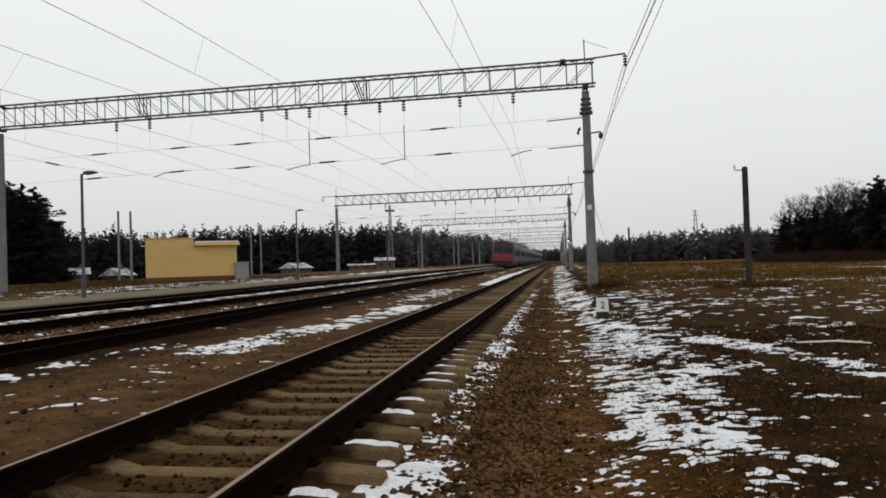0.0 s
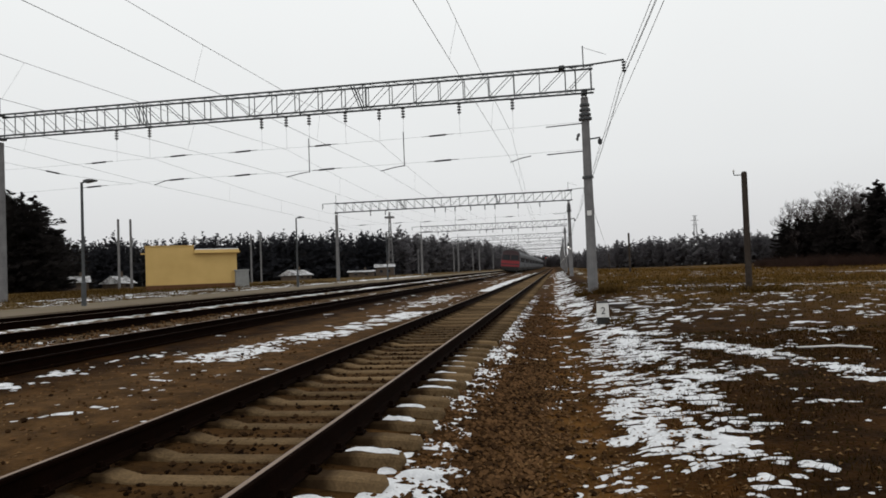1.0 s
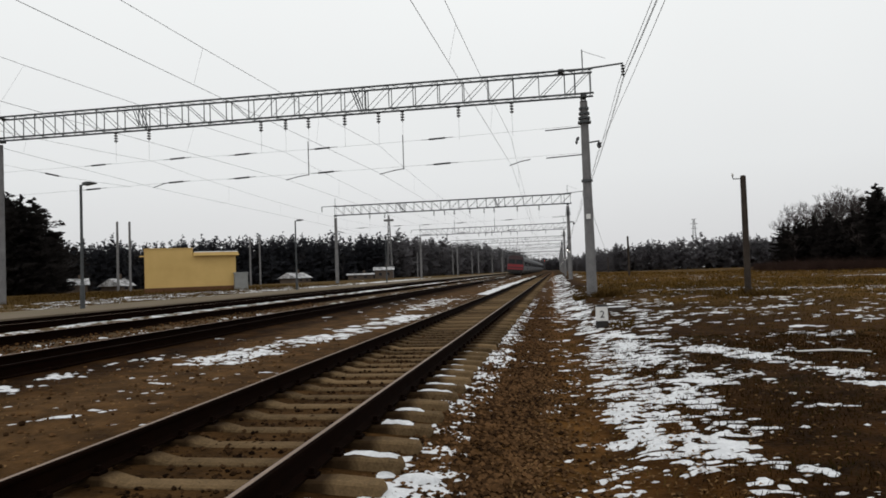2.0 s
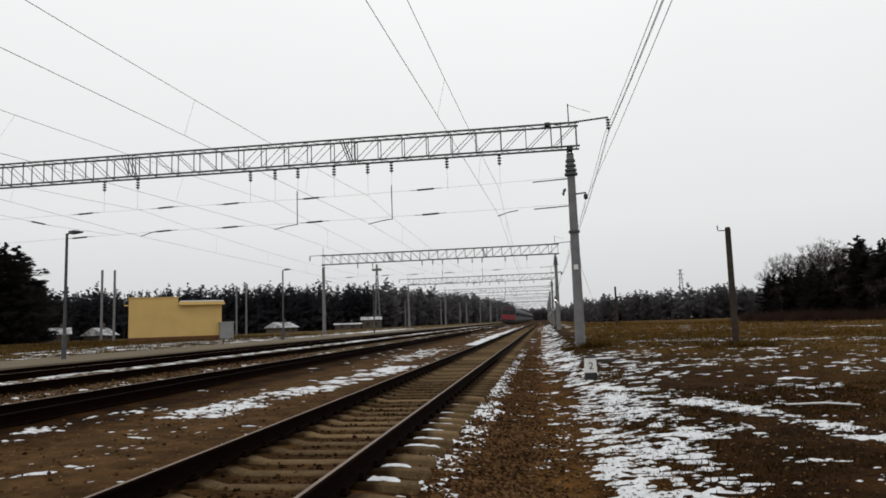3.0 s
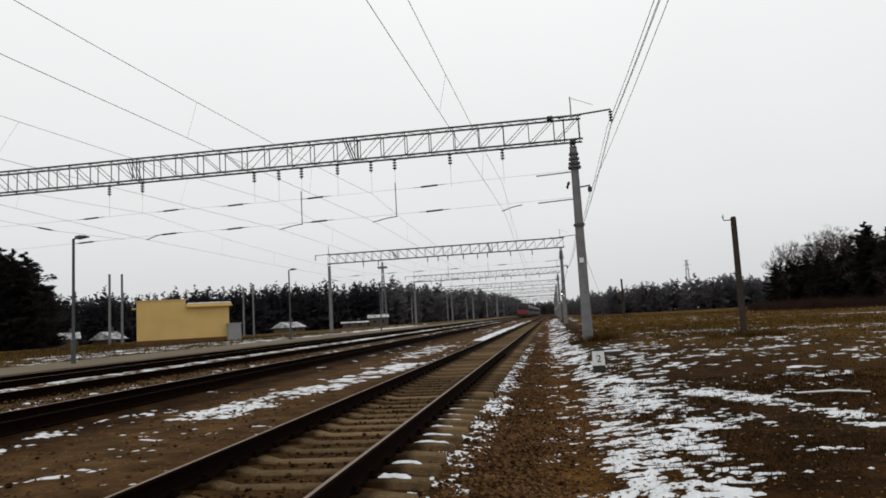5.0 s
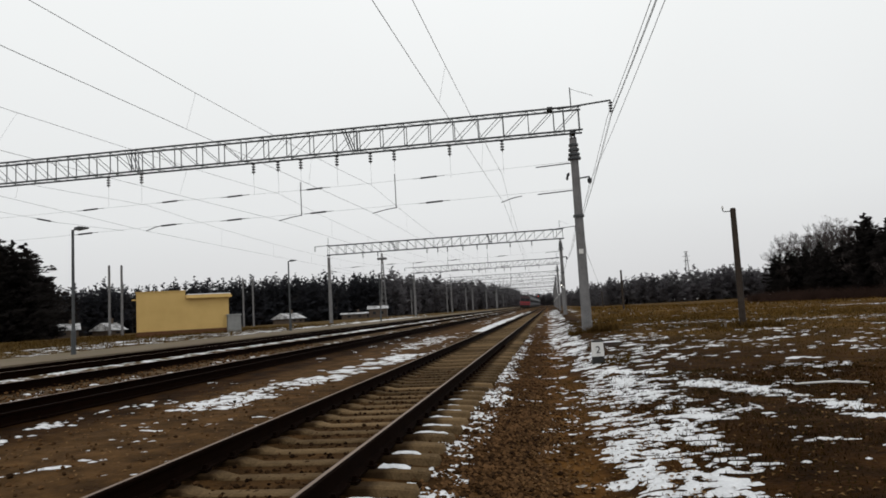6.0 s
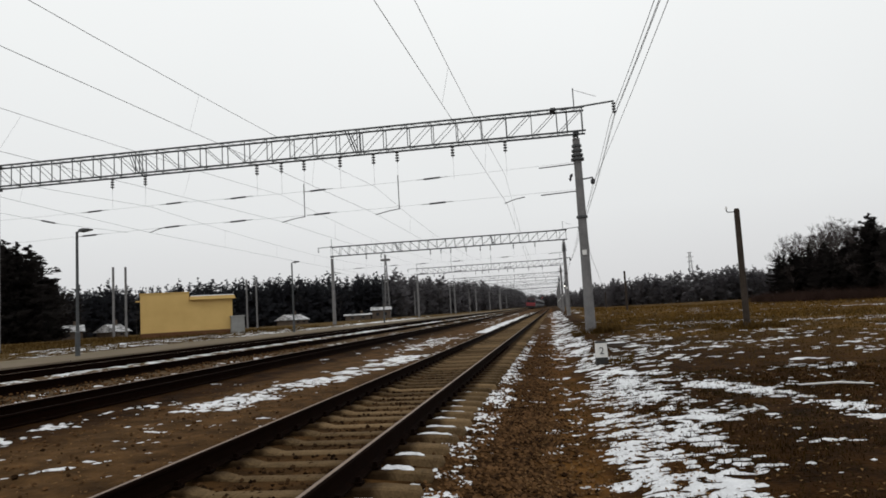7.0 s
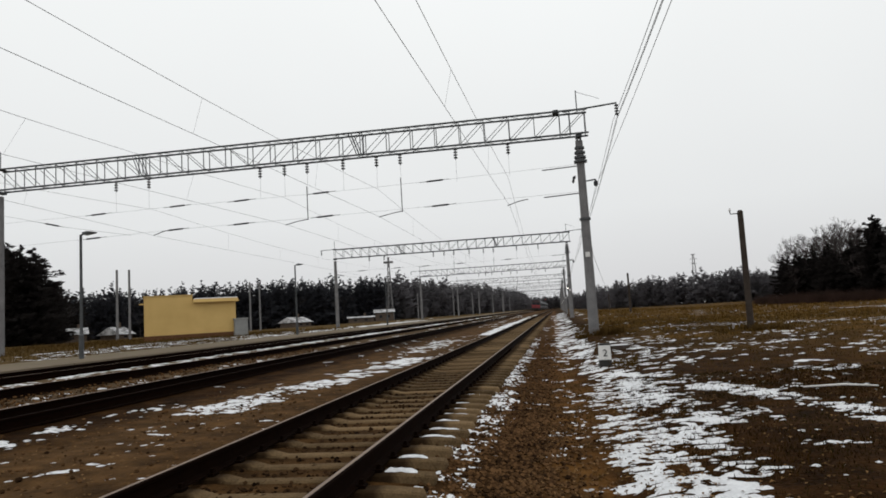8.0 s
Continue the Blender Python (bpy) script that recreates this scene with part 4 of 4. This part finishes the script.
# ---- woods ----
def conifer_geo(v, f, x, y, z, h, seed, branches=24, sprays=9, wide=0.2, bare=0.05, form="cone", size=0.045):
    """A ragged conifer: a thin stem and branches of small needle sprays that stand out unevenly."""
    rnd = random.Random(seed)
    k = len(v)
    v += [(x - 0.12, y, z - 0.3), (x + 0.12, y, z - 0.3), (x, y + 0.14, z - 0.3), (x, y, z + h * 0.985)]
    f += [(k, k + 1, k + 3), (k + 1, k + 2, k + 3), (k + 2, k, k + 3)]
    for b in range(branches):
        t = (b + rnd.random()) / branches
        env = (1 - t) ** 0.65 * (0.75 + 0.25 * min(t * 6, 1)) + 0.035 if form == "cone" else math.sin(math.pi * min(0.16 + 0.84 * t, 1.0)) ** 0.7 + 0.03
        ang = rnd.uniform(0, 6.283)
        ca, sa = math.cos(ang), math.sin(ang)
        reach = h * wide * env * rnd.uniform(0.55, 1.3)
        z0 = z + h * (bare + (1 - bare) * t)
        lift = rnd.uniform(-0.45, 0.15)
        for q in range(sprays):
            u = 0.12 + 0.88 * (q + rnd.random()) / sprays
            s = h * size * rnd.uniform(0.55, 1.25) * (0.22 + 0.78 * env)
            off = rnd.uniform(-0.30, 0.30) * reach * (1.15 - u)
            r = reach * u
            px, py = x + ca * r - sa * off, y + sa * r + ca * off
            pz = z0 + lift * r + 0.22 * r * u + rnd.uniform(-0.4, 0.4) * s
            k = len(v)
            a = ang + rnd.uniform(-1.0, 1.0)
            dx, dy = math.cos(a) * s, math.sin(a) * s
            w, up = rnd.uniform(0.3, 0.6), rnd.uniform(-0.35, 0.55)
            v += [(px - dx * 0.5 - dy * w, py - dy * 0.5 + dx * w, pz + rnd.uniform(-0.4, 0.5) * s), (px + dx * 1.1, py + dy * 1.1, pz + up * s), (px - dx * 0.4 + dy * w, py - dy * 0.4 - dx * w, pz - rnd.uniform(0, 0.7) * s)]
            f.append((k, k + 1, k + 2))


def bare_tree_geo(v, f, x, y, z, h, seed, depth=5, r0=None):
    """A leafless tree: limbs that fork into fine twigs."""
    rnd = random.Random(seed)

    def limb(p, d, length, r, level):
        q = p + d * length
        k = len(v)
        u = d.cross(Vector((0.3, 0.9, 0.1))).normalized()
        w = d.cross(u)
        for c, rad in ((p, r), (q, r * 0.62)):
            for j in range(3):
                a = 2.094 * j
                v.append(tuple(c + rad * (math.cos(a) * u + math.sin(a) * w)))
        for j in range(3):
            f.append((k + j, k + (j + 1) % 3, k + 3 + (j + 1) % 3, k + 3 + j))
        if level == 0:
            return
        for i in range(rnd.choice((2, 3, 3)) if level < depth else 3):
            nd = (d + Vector((rnd.uniform(-0.75, 0.75), rnd.uniform(-0.75, 0.75), rnd.uniform(-0.15, 0.5)))).normalized()
            start = p + d * length * rnd.uniform(0.55, 1.0)
            limb(start, nd, length * rnd.uniform(0.55, 0.8), max(r * 0.55, 0.018), level - 1)

    limb(Vector((x, y, z - 0.3)), Vector((rnd.uniform(-0.06, 0.06), rnd.uniform(-0.06, 0.06), 1)).normalized(), h * 0.36, r0 or h * 0.012, depth)


def tree(kind, x, y, h, seed):
    """One tree near enough to be told apart."""
    z = float(land(x, y))
    v, f = [], []
    if kind == "conifer":
        th = thing("conifer_tree", pose(x, y, z), "dark green conifer at the edge of the woods", "tree", "conifers at the edge of the woods")
        part("trunk", Build().tube([(0, 0, -0.3), (0, 0, h * 0.5), (0, 0, h * 0.96)], [0.16, 0.09, 0.015], 7), th, "", None, M_NEEDLE)
        conifer_geo(v, f, 0, 0, 0, h, seed, 130, 26, 0.20 + 0.10 * ((seed * 37) % 10) / 10, 0.0, "round" if seed % 3 == 0 else "cone", 0.050)
        part("crown", raw("crown", v, f, M_NEEDLE), th)
    else:
        th = thing("bare_tree", pose(x, y, z), "leafless grey-brown tree at the edge of the woods", "tree", "bare trees at the edge of the woods")
        part("trunk", Build().tube([(0, 0, -0.3), (0, 0, h * 0.3)], [h * 0.014, h * 0.011], 7), th, "", None, M_BARK)
        bare_tree_geo(v, f, 0, 0, 0, h, seed, 7 if h > 12 else 6)
        part("crown", raw("crown", v, f, M_BARK), th)


rt = random.Random(7)
RIGHT_EDGE = [(58, 66), (55, 96), (54, 122), (54, 150), (57, 176)]
for i in range(44):
    t = i / 43 * (len(RIGHT_EDGE) - 1)
    j = min(int(t), len(RIGHT_EDGE) - 2)
    a, b = RIGHT_EDGE[j], RIGHT_EDGE[j + 1]
    tree("conifer", a[0] + (b[0] - a[0]) * (t - j) + rt.uniform(-2.5, 4), a[1] + (b[1] - a[1]) * (t - j), rt.uniform(7.0, 13.0) * (1.15 if i < 24 else 0.9), 100 + i)
for i, (x, y, h) in enumerate(((58, 156, 18), (59.5, 155, 18.5), (61, 154, 18), (62.5, 153, 17.5), (57, 160, 17), (60, 161, 18), (64.5, 150, 17), (58.5, 152, 16.5), (62, 158, 18), (66, 152, 16), (61, 186, 16), (63, 190, 15)  )):
    tree("bare", x, y, h, 300 + i)
for i, (x, y, h) in enumerate(((-79, 84, 14), (-76.5, 83.5, 14.5), (-74.5, 84, 14.5), (-72.5, 84, 14), (-70.6, 84.5, 12.5), (-77, 87, 14), (-75, 86, 13), (-73, 87, 14), (-73.5, 89, 13), (-80, 90, 13), (-72, 82, 12), (-77, 88, 13), (-80, 101, 10), (-86, 106, 9))):
    tree("conifer", x, y, h, 400 + i)


for i in range(16):
    tree("bare", rt.uniform(51, 57), rt.uniform(72, 165), rt.uniform(6, 10), 340 + i)


SHRUB_EDGE = [(50, 70), (41, 79), (35, 88), (32, 98), (33, 116), (42, 146)]


def shrubs(name, line, count, hmax, seed):
    """A belt of brown twigs along the foot of the woods."""
    rnd = random.Random(seed)
    v, f = [], []
    for i in range(count):
        t = rnd.random() * (len(line) - 1)
        j = min(int(t), len(line) - 2)
        a, b = line[j], line[j + 1]
        x, y = a[0] + (b[0] - a[0]) * (t - j) + rnd.uniform(0, 8), a[1] + (b[1] - a[1]) * (t - j) + rnd.uniform(0, 6)
        z, h = float(land(x, y)) - 0.1, rnd.uniform(0.5, 1.0) * hmax * (0.35 + 0.65 * rnd.random())
        for q in range(40):
            an, out = rnd.uniform(0, 6.283), rnd.uniform(0.1, 0.75) * h
            k, w = len(v), rnd.uniform(0.015, 0.04)
            tx, ty, tz = x + math.cos(an) * out, y + math.sin(an) * out, z + h * rnd.uniform(0.3, 1.0)
            bx, by = x + math.cos(an) * out * 0.4, y + math.sin(an) * out * 0.4
            v += [(bx - w, by, z), (bx + w, by + w, z), (tx, ty, tz)]
            f.append((k, k + 1, k + 2))
    tagged(new(name, raw(name, v, f, M_SHRUB)), "brown leafless shrubs along the foot of the woods", "shrubs", kind="stuff")


shrubs("shrubs", RIGHT_EDGE, 420, 3.4, 77)
shrubs("shrubs", SHRUB_EDGE, 900, 2.6, 78)


def woods(name, line, count, deep, hmin, hmax, label, mat, seed, bare=0.0, branches=32, form="cone"):
    rnd = random.Random(seed)
    v, f, bv, bf = [], [], [], []
    for i in range(count):
        t = rnd.random() * (len(line) - 1)
        j = min(int(t), len(line) - 2)
        a, b = line[j], line[j + 1]
        x, y = a[0] + (b[0] - a[0]) * (t - j), a[1] + (b[1] - a[1]) * (t - j)
        d = Vector((x, y)).normalized() * rnd.random() ** 1.5 * deep
        x, y = x + d.x + rnd.uniform(-3, 3), y + d.y + rnd.uniform(-3, 3)
        h = rnd.uniform(hmin, hmax) * rnd.choice((0.85, 0.95, 1, 1, 1.12))
        ground_z = float(np.interp(x, PROFILE_X, PROFILE_Z)) + float(rise(y)) * min(max(1.2 - abs(x) / (22 if x > 0 else 90), 0), 1)
        if rnd.random() < bare:
            bare_tree_geo(bv, bf, x, y, ground_z, h * 1.02, seed + i, 4, 0.13)
        else:
            conifer_geo(v, f, x, y, ground_z, h, seed + i, branches, 11, rnd.uniform(0.16, 0.26), 0.0, form, 0.074)
    if f:
        tagged(new(name, raw(name, v, f, mat)), label, "woods", kind="stuff")
    if bf:
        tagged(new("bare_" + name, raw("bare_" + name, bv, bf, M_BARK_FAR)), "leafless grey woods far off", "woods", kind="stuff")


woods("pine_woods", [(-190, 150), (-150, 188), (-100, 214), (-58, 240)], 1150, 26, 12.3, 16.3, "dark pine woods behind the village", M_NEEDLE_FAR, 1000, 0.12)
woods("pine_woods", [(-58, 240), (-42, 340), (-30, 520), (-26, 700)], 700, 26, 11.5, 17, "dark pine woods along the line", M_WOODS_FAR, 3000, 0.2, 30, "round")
woods("far_woods", [(-28, 860), (14, 820), (40, 420), (75, 350), (125, 350), (160, 400)], 950, 30, 11.5, 17, "mixed woods across the field, greyed to look hazy", M_WOODS_FAR, 5000, 0.25, 32, "round")
woods("spruce_woods", [(66, 60), (62, 120), (64, 185), (120, 330)], 480, 18, 8.5, 13, "dark spruce woods behind the field", M_NEEDLE, 7000, 0.10, 34)
woods("spruce_woods", [(-120, 60), (-96, 96), (-100, 130)], 220, 20, 9, 13, "dark spruce woods by the village", M_NEEDLE, 8000, 0.1, 34)


# ---- stones and grass ----
def stones(name, zones, mat, seed):
    rnd = np.random.RandomState(seed)
    v, f = [], []
    base = [Vector(p).normalized() for p in ((1, 0, 0.1), (-1, 0.1, 0), (0, 1, 0), (0.1, -1, 0), (0, 0.1, 1), (0.7, 0.7, 0.5), (-0.7, -0.6, 0.6), (0, 0, -1))]
    tri = ((0, 5, 4), (5, 2, 4), (2, 1, 4), (1, 6, 4), (6, 3, 4), (3, 0, 4), (0, 2, 5), (1, 3, 6), (0, 7, 2), (2, 7, 1), (1, 7, 3), (3, 7, 0))
    for zone, count in zones:
        xs = np.clip(rnd.normal((zone[0] + zone[1]) / 2, (zone[1] - zone[0]) / 3.4, count), zone[0] - 0.25, zone[1] + 0.3)
        ys = zone[2] + (zone[3] - zone[2]) * rnd.uniform(0, 1, count) ** 1.4
        zs = land(xs, ys)
        for x, y, z in zip(xs, ys, zs):
            if abs(x + 8.9) < 1.3:
                z = z + 0.02
            s = rnd.uniform(0.009, 0.024) * (1 + 0.6 * rnd.uniform() ** 4) * (1.0 if x > -3.5 else 1.25)
            k = len(v)
            for b in base:
                w = rnd.uniform(0.7, 1.3, 3)
                v.append((x + b.x * s * w[0], y + b.y * s * w[1], z + b.z * s * 0.85 * w[2] + s * 0.3))
            f += [(k + a, k + b, k + c) for a, b, c in tri]
    return raw(name, v, f, mat)


BESIDE = [((-1.1, 0.1, -1, 10), 13000), ((-7.2, -4.0, 2.8, 14), 500), ((-1.1, 0.1, 10, 34), 5000), ((-10.2, -8.2, 5, 26), 2600)]
BETWEEN = [((-3.2, -1.75, 1.6, 16), 2400)]
tagged(new("oily_ballast", stones("oily_ballast", BETWEEN, M_OILY, 6)), "oily dark ballast stones between the rails", "ballast", kind="stuff")
tagged(new("ballast", stones("ballast", BESIDE, M_STONE, 4)), "loose dark brown ballast stones beside the sleepers", "ballast", kind="stuff")


def blades(name, mat, seed, zones, hmin, hmax):
    rnd = np.random.RandomState(seed)
    v, f = [], []
    for (x0, x1, y0, y1), count in zones:
        xs, u = rnd.uniform(x0, x1, count), rnd.uniform(0, 1, count)
        ys = y0 + (y1 - y0) * u**1.3
        clump = layers(xs, ys, 1.4, seed, 3)
        zs = land(xs, ys)
        free = drift(xs, ys) < 0.0
        for x, y, z, c, ok in zip(xs, ys, zs, clump, free):
            if c < 0.42 or (not ok and rnd.uniform() > 0.08):
                continue
            h = rnd.uniform(hmin, hmax) * (0.25 + c) * (0.55 + y / 40)
            a, l = rnd.uniform(0, 6.28), rnd.uniform(0.3, 1.6) * h
            w = 0.004 + 0.00035 * y
            dx, dy = math.cos(a), math.sin(a)
            k = len(v)
            v += [(x - dy * w, y + dx * w, z - 0.01), (x + dy * w, y - dx * w, z - 0.01), (x + dx * l, y + dy * l, z + h)]
            f.append((k, k + 1, k + 2))
    tagged(new(name, raw(name, v, f, mat)), "short dead winter grass on the verge", "grass", kind="stuff")


blades("wet_grass", M_GRASS_SHADED, 14, [((0.9, 7, -1, 14), 42000)], 0.03, 0.10)
blades("dead_grass", M_GRASS, 11, [((0.9, 18, 13, 45), 26000), ((-46, -18.6, 14, 70), 16000), ((0.1, 0.9, 2.5, 20), 2500)], 0.03, 0.10)
blades("verge_grass", M_GRASS, 16, [((-48, -18.6, 12, 66), 30000)], 0.08, 0.22)
blades("field_grass", M_STRAW, 15, [((5, 60, 36, 140), 34000), ((2.5, 20, 24, 60), 16000)], 0.05, 0.15)
blades("tall_dead_grass", M_GRASS, 13, [((0.9, 2.9, 29.2, 31.6), 2600), ((5.9, 8.2, 25.4, 27.0), 1500), ((1.3, 2.0, 16.2, 17.6), 300)], 0.10, 0.30)
blades("winter_grass", M_MOSS, 12, [((1.0, 7, -1, 14), 36000), ((1.0, 18, 14, 50), 20000)], 0.02, 0.06)


def litter():
    """Fallen leaves and crumbs of dry stalk on the path."""
    rnd = np.random.RandomState(31)
    v, f = [], []
    for (x0, x1, y0, y1), count in (((-0.4, 1.2, 2.5, 12), 2600), ((1.2, 6, 2.5, 14), 2200), ((-6.5, -3.8, 3.5, 14), 1200)):
        xs, ys = rnd.uniform(x0, x1, count), y0 + (y1 - y0) * rnd.uniform(0, 1, count) ** 1.3
        zs = land(xs, ys)
        for x, y, z in zip(xs, ys, zs):
            a, s, t = rnd.uniform(0, 6.28), rnd.uniform(0.012, 0.032), rnd.uniform(0.002, 0.02)
            c, d = math.cos(a) * s, math.sin(a) * s
            k = len(v)
            v += [(x - c, y - d, z + 0.008), (x - d * 0.5, y + c * 0.5, z + 0.01 + t), (x + c, y + d, z + 0.012), (x + d * 0.5, y - c * 0.5, z + 0.006 + t)]
            f.append((k, k + 1, k + 2, k + 3))
    return raw("leaf_litter", v, f, M_LEAF)


tagged(new("leaf_litter", litter()), "brown fallen leaves scattered on the path", "leaves", kind="stuff")


def sleeper_snow():
    """Ragged caps of snow on the sleeper ends."""
    rnd = random.Random(5)
    v, f = [], []
    y = -2.562
    while y < 60:
        if y > 2 and rnd.random() < 0.8:
            x0, x1 = -1.62 + rnd.uniform(0, 0.12), -1.12 - rnd.uniform(0, 0.2)
            n, k = 7, len(v)
            side = rnd.uniform(-0.03, 0.05)
            for i in range(n):
                x = x0 + (x1 - x0) * i / (n - 1)
                lo, hi = side - rnd.uniform(0.015, 0.05), side + rnd.uniform(0.01, 0.06)
                e = 0.0 if i in (0, n - 1) else 1.0
                z = -0.004 - 0.024 * max(0, (x + 1.43) / 0.31)
                v += [(x, y + lo * 1.2, z - 0.01), (x, y + (lo + hi) / 2 * e, z + 0.02 * e + rnd.uniform(0, 0.012)), (x, y + hi * 1.2, z - 0.01)]
            for i in range(n - 1):
                for j in range(2):
                    a = k + i * 3 + j
                    f.append((a, a + 3, a + 4, a + 1))
        y += 0.534
    return raw("sleeper_snow", v, f, M_SNOW, True)


tagged(new("sleeper_snow", sleeper_snow()), "ragged caps of snow on sleeper ends", "snow", kind="stuff")


# ---- the departing train ----
def car(train, i, last):
    """One coach, 20 m long, its tail at y = 20.6 i."""
    y0, y1 = 20.6 * i, 20.6 * i + 20.0
    body = part("coach", Build().prism([(-1.72, 1.05), (1.72, 1.05), (1.76, 1.5), (1.74, 3.55), (1.55, 3.95), (-1.55, 3.95), (-1.74, 3.55), (-1.76, 1.5)], y0, y1, "y"), train, "grey commuter coach with dark windows", None, M_GREY)
    part("roof", Build().prism([(-1.56, 3.95), (1.56, 3.95), (1.2, 4.22), (0.6, 4.34), (-0.6, 4.34), (-1.2, 4.22)], y0 + 0.05, y1 - 0.05, "y"), body, "sooty grey roof", None, M_ROOF)
    part("skirt", Build().box((-1.45, y0 + 0.6, 0.55), (1.45, y1 - 0.6, 1.05)), body, "", None, M_BLACK)
    for b in (3.2, 16.8):
        part("bogie", Build().box((-1.1, y0 + b - 1.6, 0.2), (1.1, y0 + b + 1.6, 0.7)).tube([(-0.85, y0 + b - 1.1, 0.66), (0.85, y0 + b - 1.1, 0.66)], 0.47, 12).tube([(-0.85, y0 + b + 1.1, 0.66), (0.85, y0 + b + 1.1, 0.66)], 0.47, 12), body, "dark wheel truck", None, M_BLACK)
    for j in range(9):
        part("window", Build().box((1.73, y0 + 1.9 + j * 1.85, 2.1), (1.775, y0 + 3.1 + j * 1.85, 3.0)), body, "", None, M_GLASS)
    for yy in (y0 + 0.8, y1 - 1.8):
        part("door", Build().box((1.73, yy, 1.25), (1.785, yy + 1.0, 3.2)), body, "", None, M_GREY)
    if i % 2 == 1 or last:
        b = Build()
        yc = y0 + 4
        for s in (-0.6, 0.6):
            b.tube([(s, yc - 0.8, 4.35), (s, yc + 0.6, 4.85), (s * 0.9, yc - 0.3, 5.5)], 0.04, 4)
        b.tube([(-0.9, yc - 0.3, 5.5), (0.9, yc - 0.3, 5.5)], 0.05, 4).box((-0.8, yc - 1.0, 4.3), (0.8, yc + 1.0, 4.42))
        part("pantograph", b, body, "dark raised pantograph", None, M_BLACK)
    if last:
        part("tail_face", Build().prism([(-1.72, 1.2), (1.72, 1.2), (1.70, 2.3), (-1.70, 2.3)], y0 - 0.10, y0 - 0.003, "y"), body, "red painted cab front", None, M_RED)
        part("upper_face", Build().prism([(-1.70, 2.3), (1.70, 2.3), (1.5, 3.9), (0.7, 4.2), (-0.7, 4.2), (-1.5, 3.9)], y0 - 0.08, y0 - 0.003, "y"), body, "grey-red cab front round the windows", None, M_CABFACE)
        for s in (-1.45, 0.12):
            part("cab_window", Build().box((s, y0 - 0.12, 2.45), (s + 1.33, y0 - 0.081, 3.35)), body, "dark cab window", None, M_GLASS)
        part("buffer_beam", Build().box((-1.6, y0 - 0.3, 0.45), (1.6, y0 - 0.003, 1.2)), body, "dark buffer beam", None, M_BLACK)
        part("stripe", Build().box((-1.70, y0 - 0.115, 1.55), (1.70, y0 - 0.101, 1.75)), body, "dull dark red stripe", None, M_CABFACE)
        for s in (-1.2, 1.2):
            part("tail_lamp", Build().tube([(s, y0 - 0.10, 1.95), (s, y0 - 0.16, 1.95)], 0.11, 10), body, "dull red tail lamp", None, M_RED)
            part("buffer", Build().tube([(s * 0.72, y0 - 0.3, 0.85), (s * 0.72, y0 - 0.7, 0.85)], 0.18, 10), body, "", None, M_BLACK)


TRACK2 = (-8.9, 0.24)
train = thing("commuter_train", pose(TRACK2[0], 112.5, TRACK2[1] + 0.18), "grey electric commuter train with a red cab front", "train")
for i in range(10):
    car(train, i, i == 0)


def motions():
    rows = [(0, 111), (0.5, 119.3), (1, 128), (1.75, 141.6), (2.5, 156.4), (3, 166.8), (3.5, 177.5), (4.5, 199.5), (5.25, 216.3), (6, 233.3), (7, 256.3), (8, 279.8)]
    turn = pose(0, 0, 0, 0, 5.7, 0) @ pose(0, 0, 0, math.degrees(GRADE), 0, -math.degrees(SKEW))
    walk(train, [(t, pose(TRACK2[0] + SKEW * (y - 5), y, TRACK2[1] + GRADE * (y - 6)) @ turn) for t, y in rows])


motions()
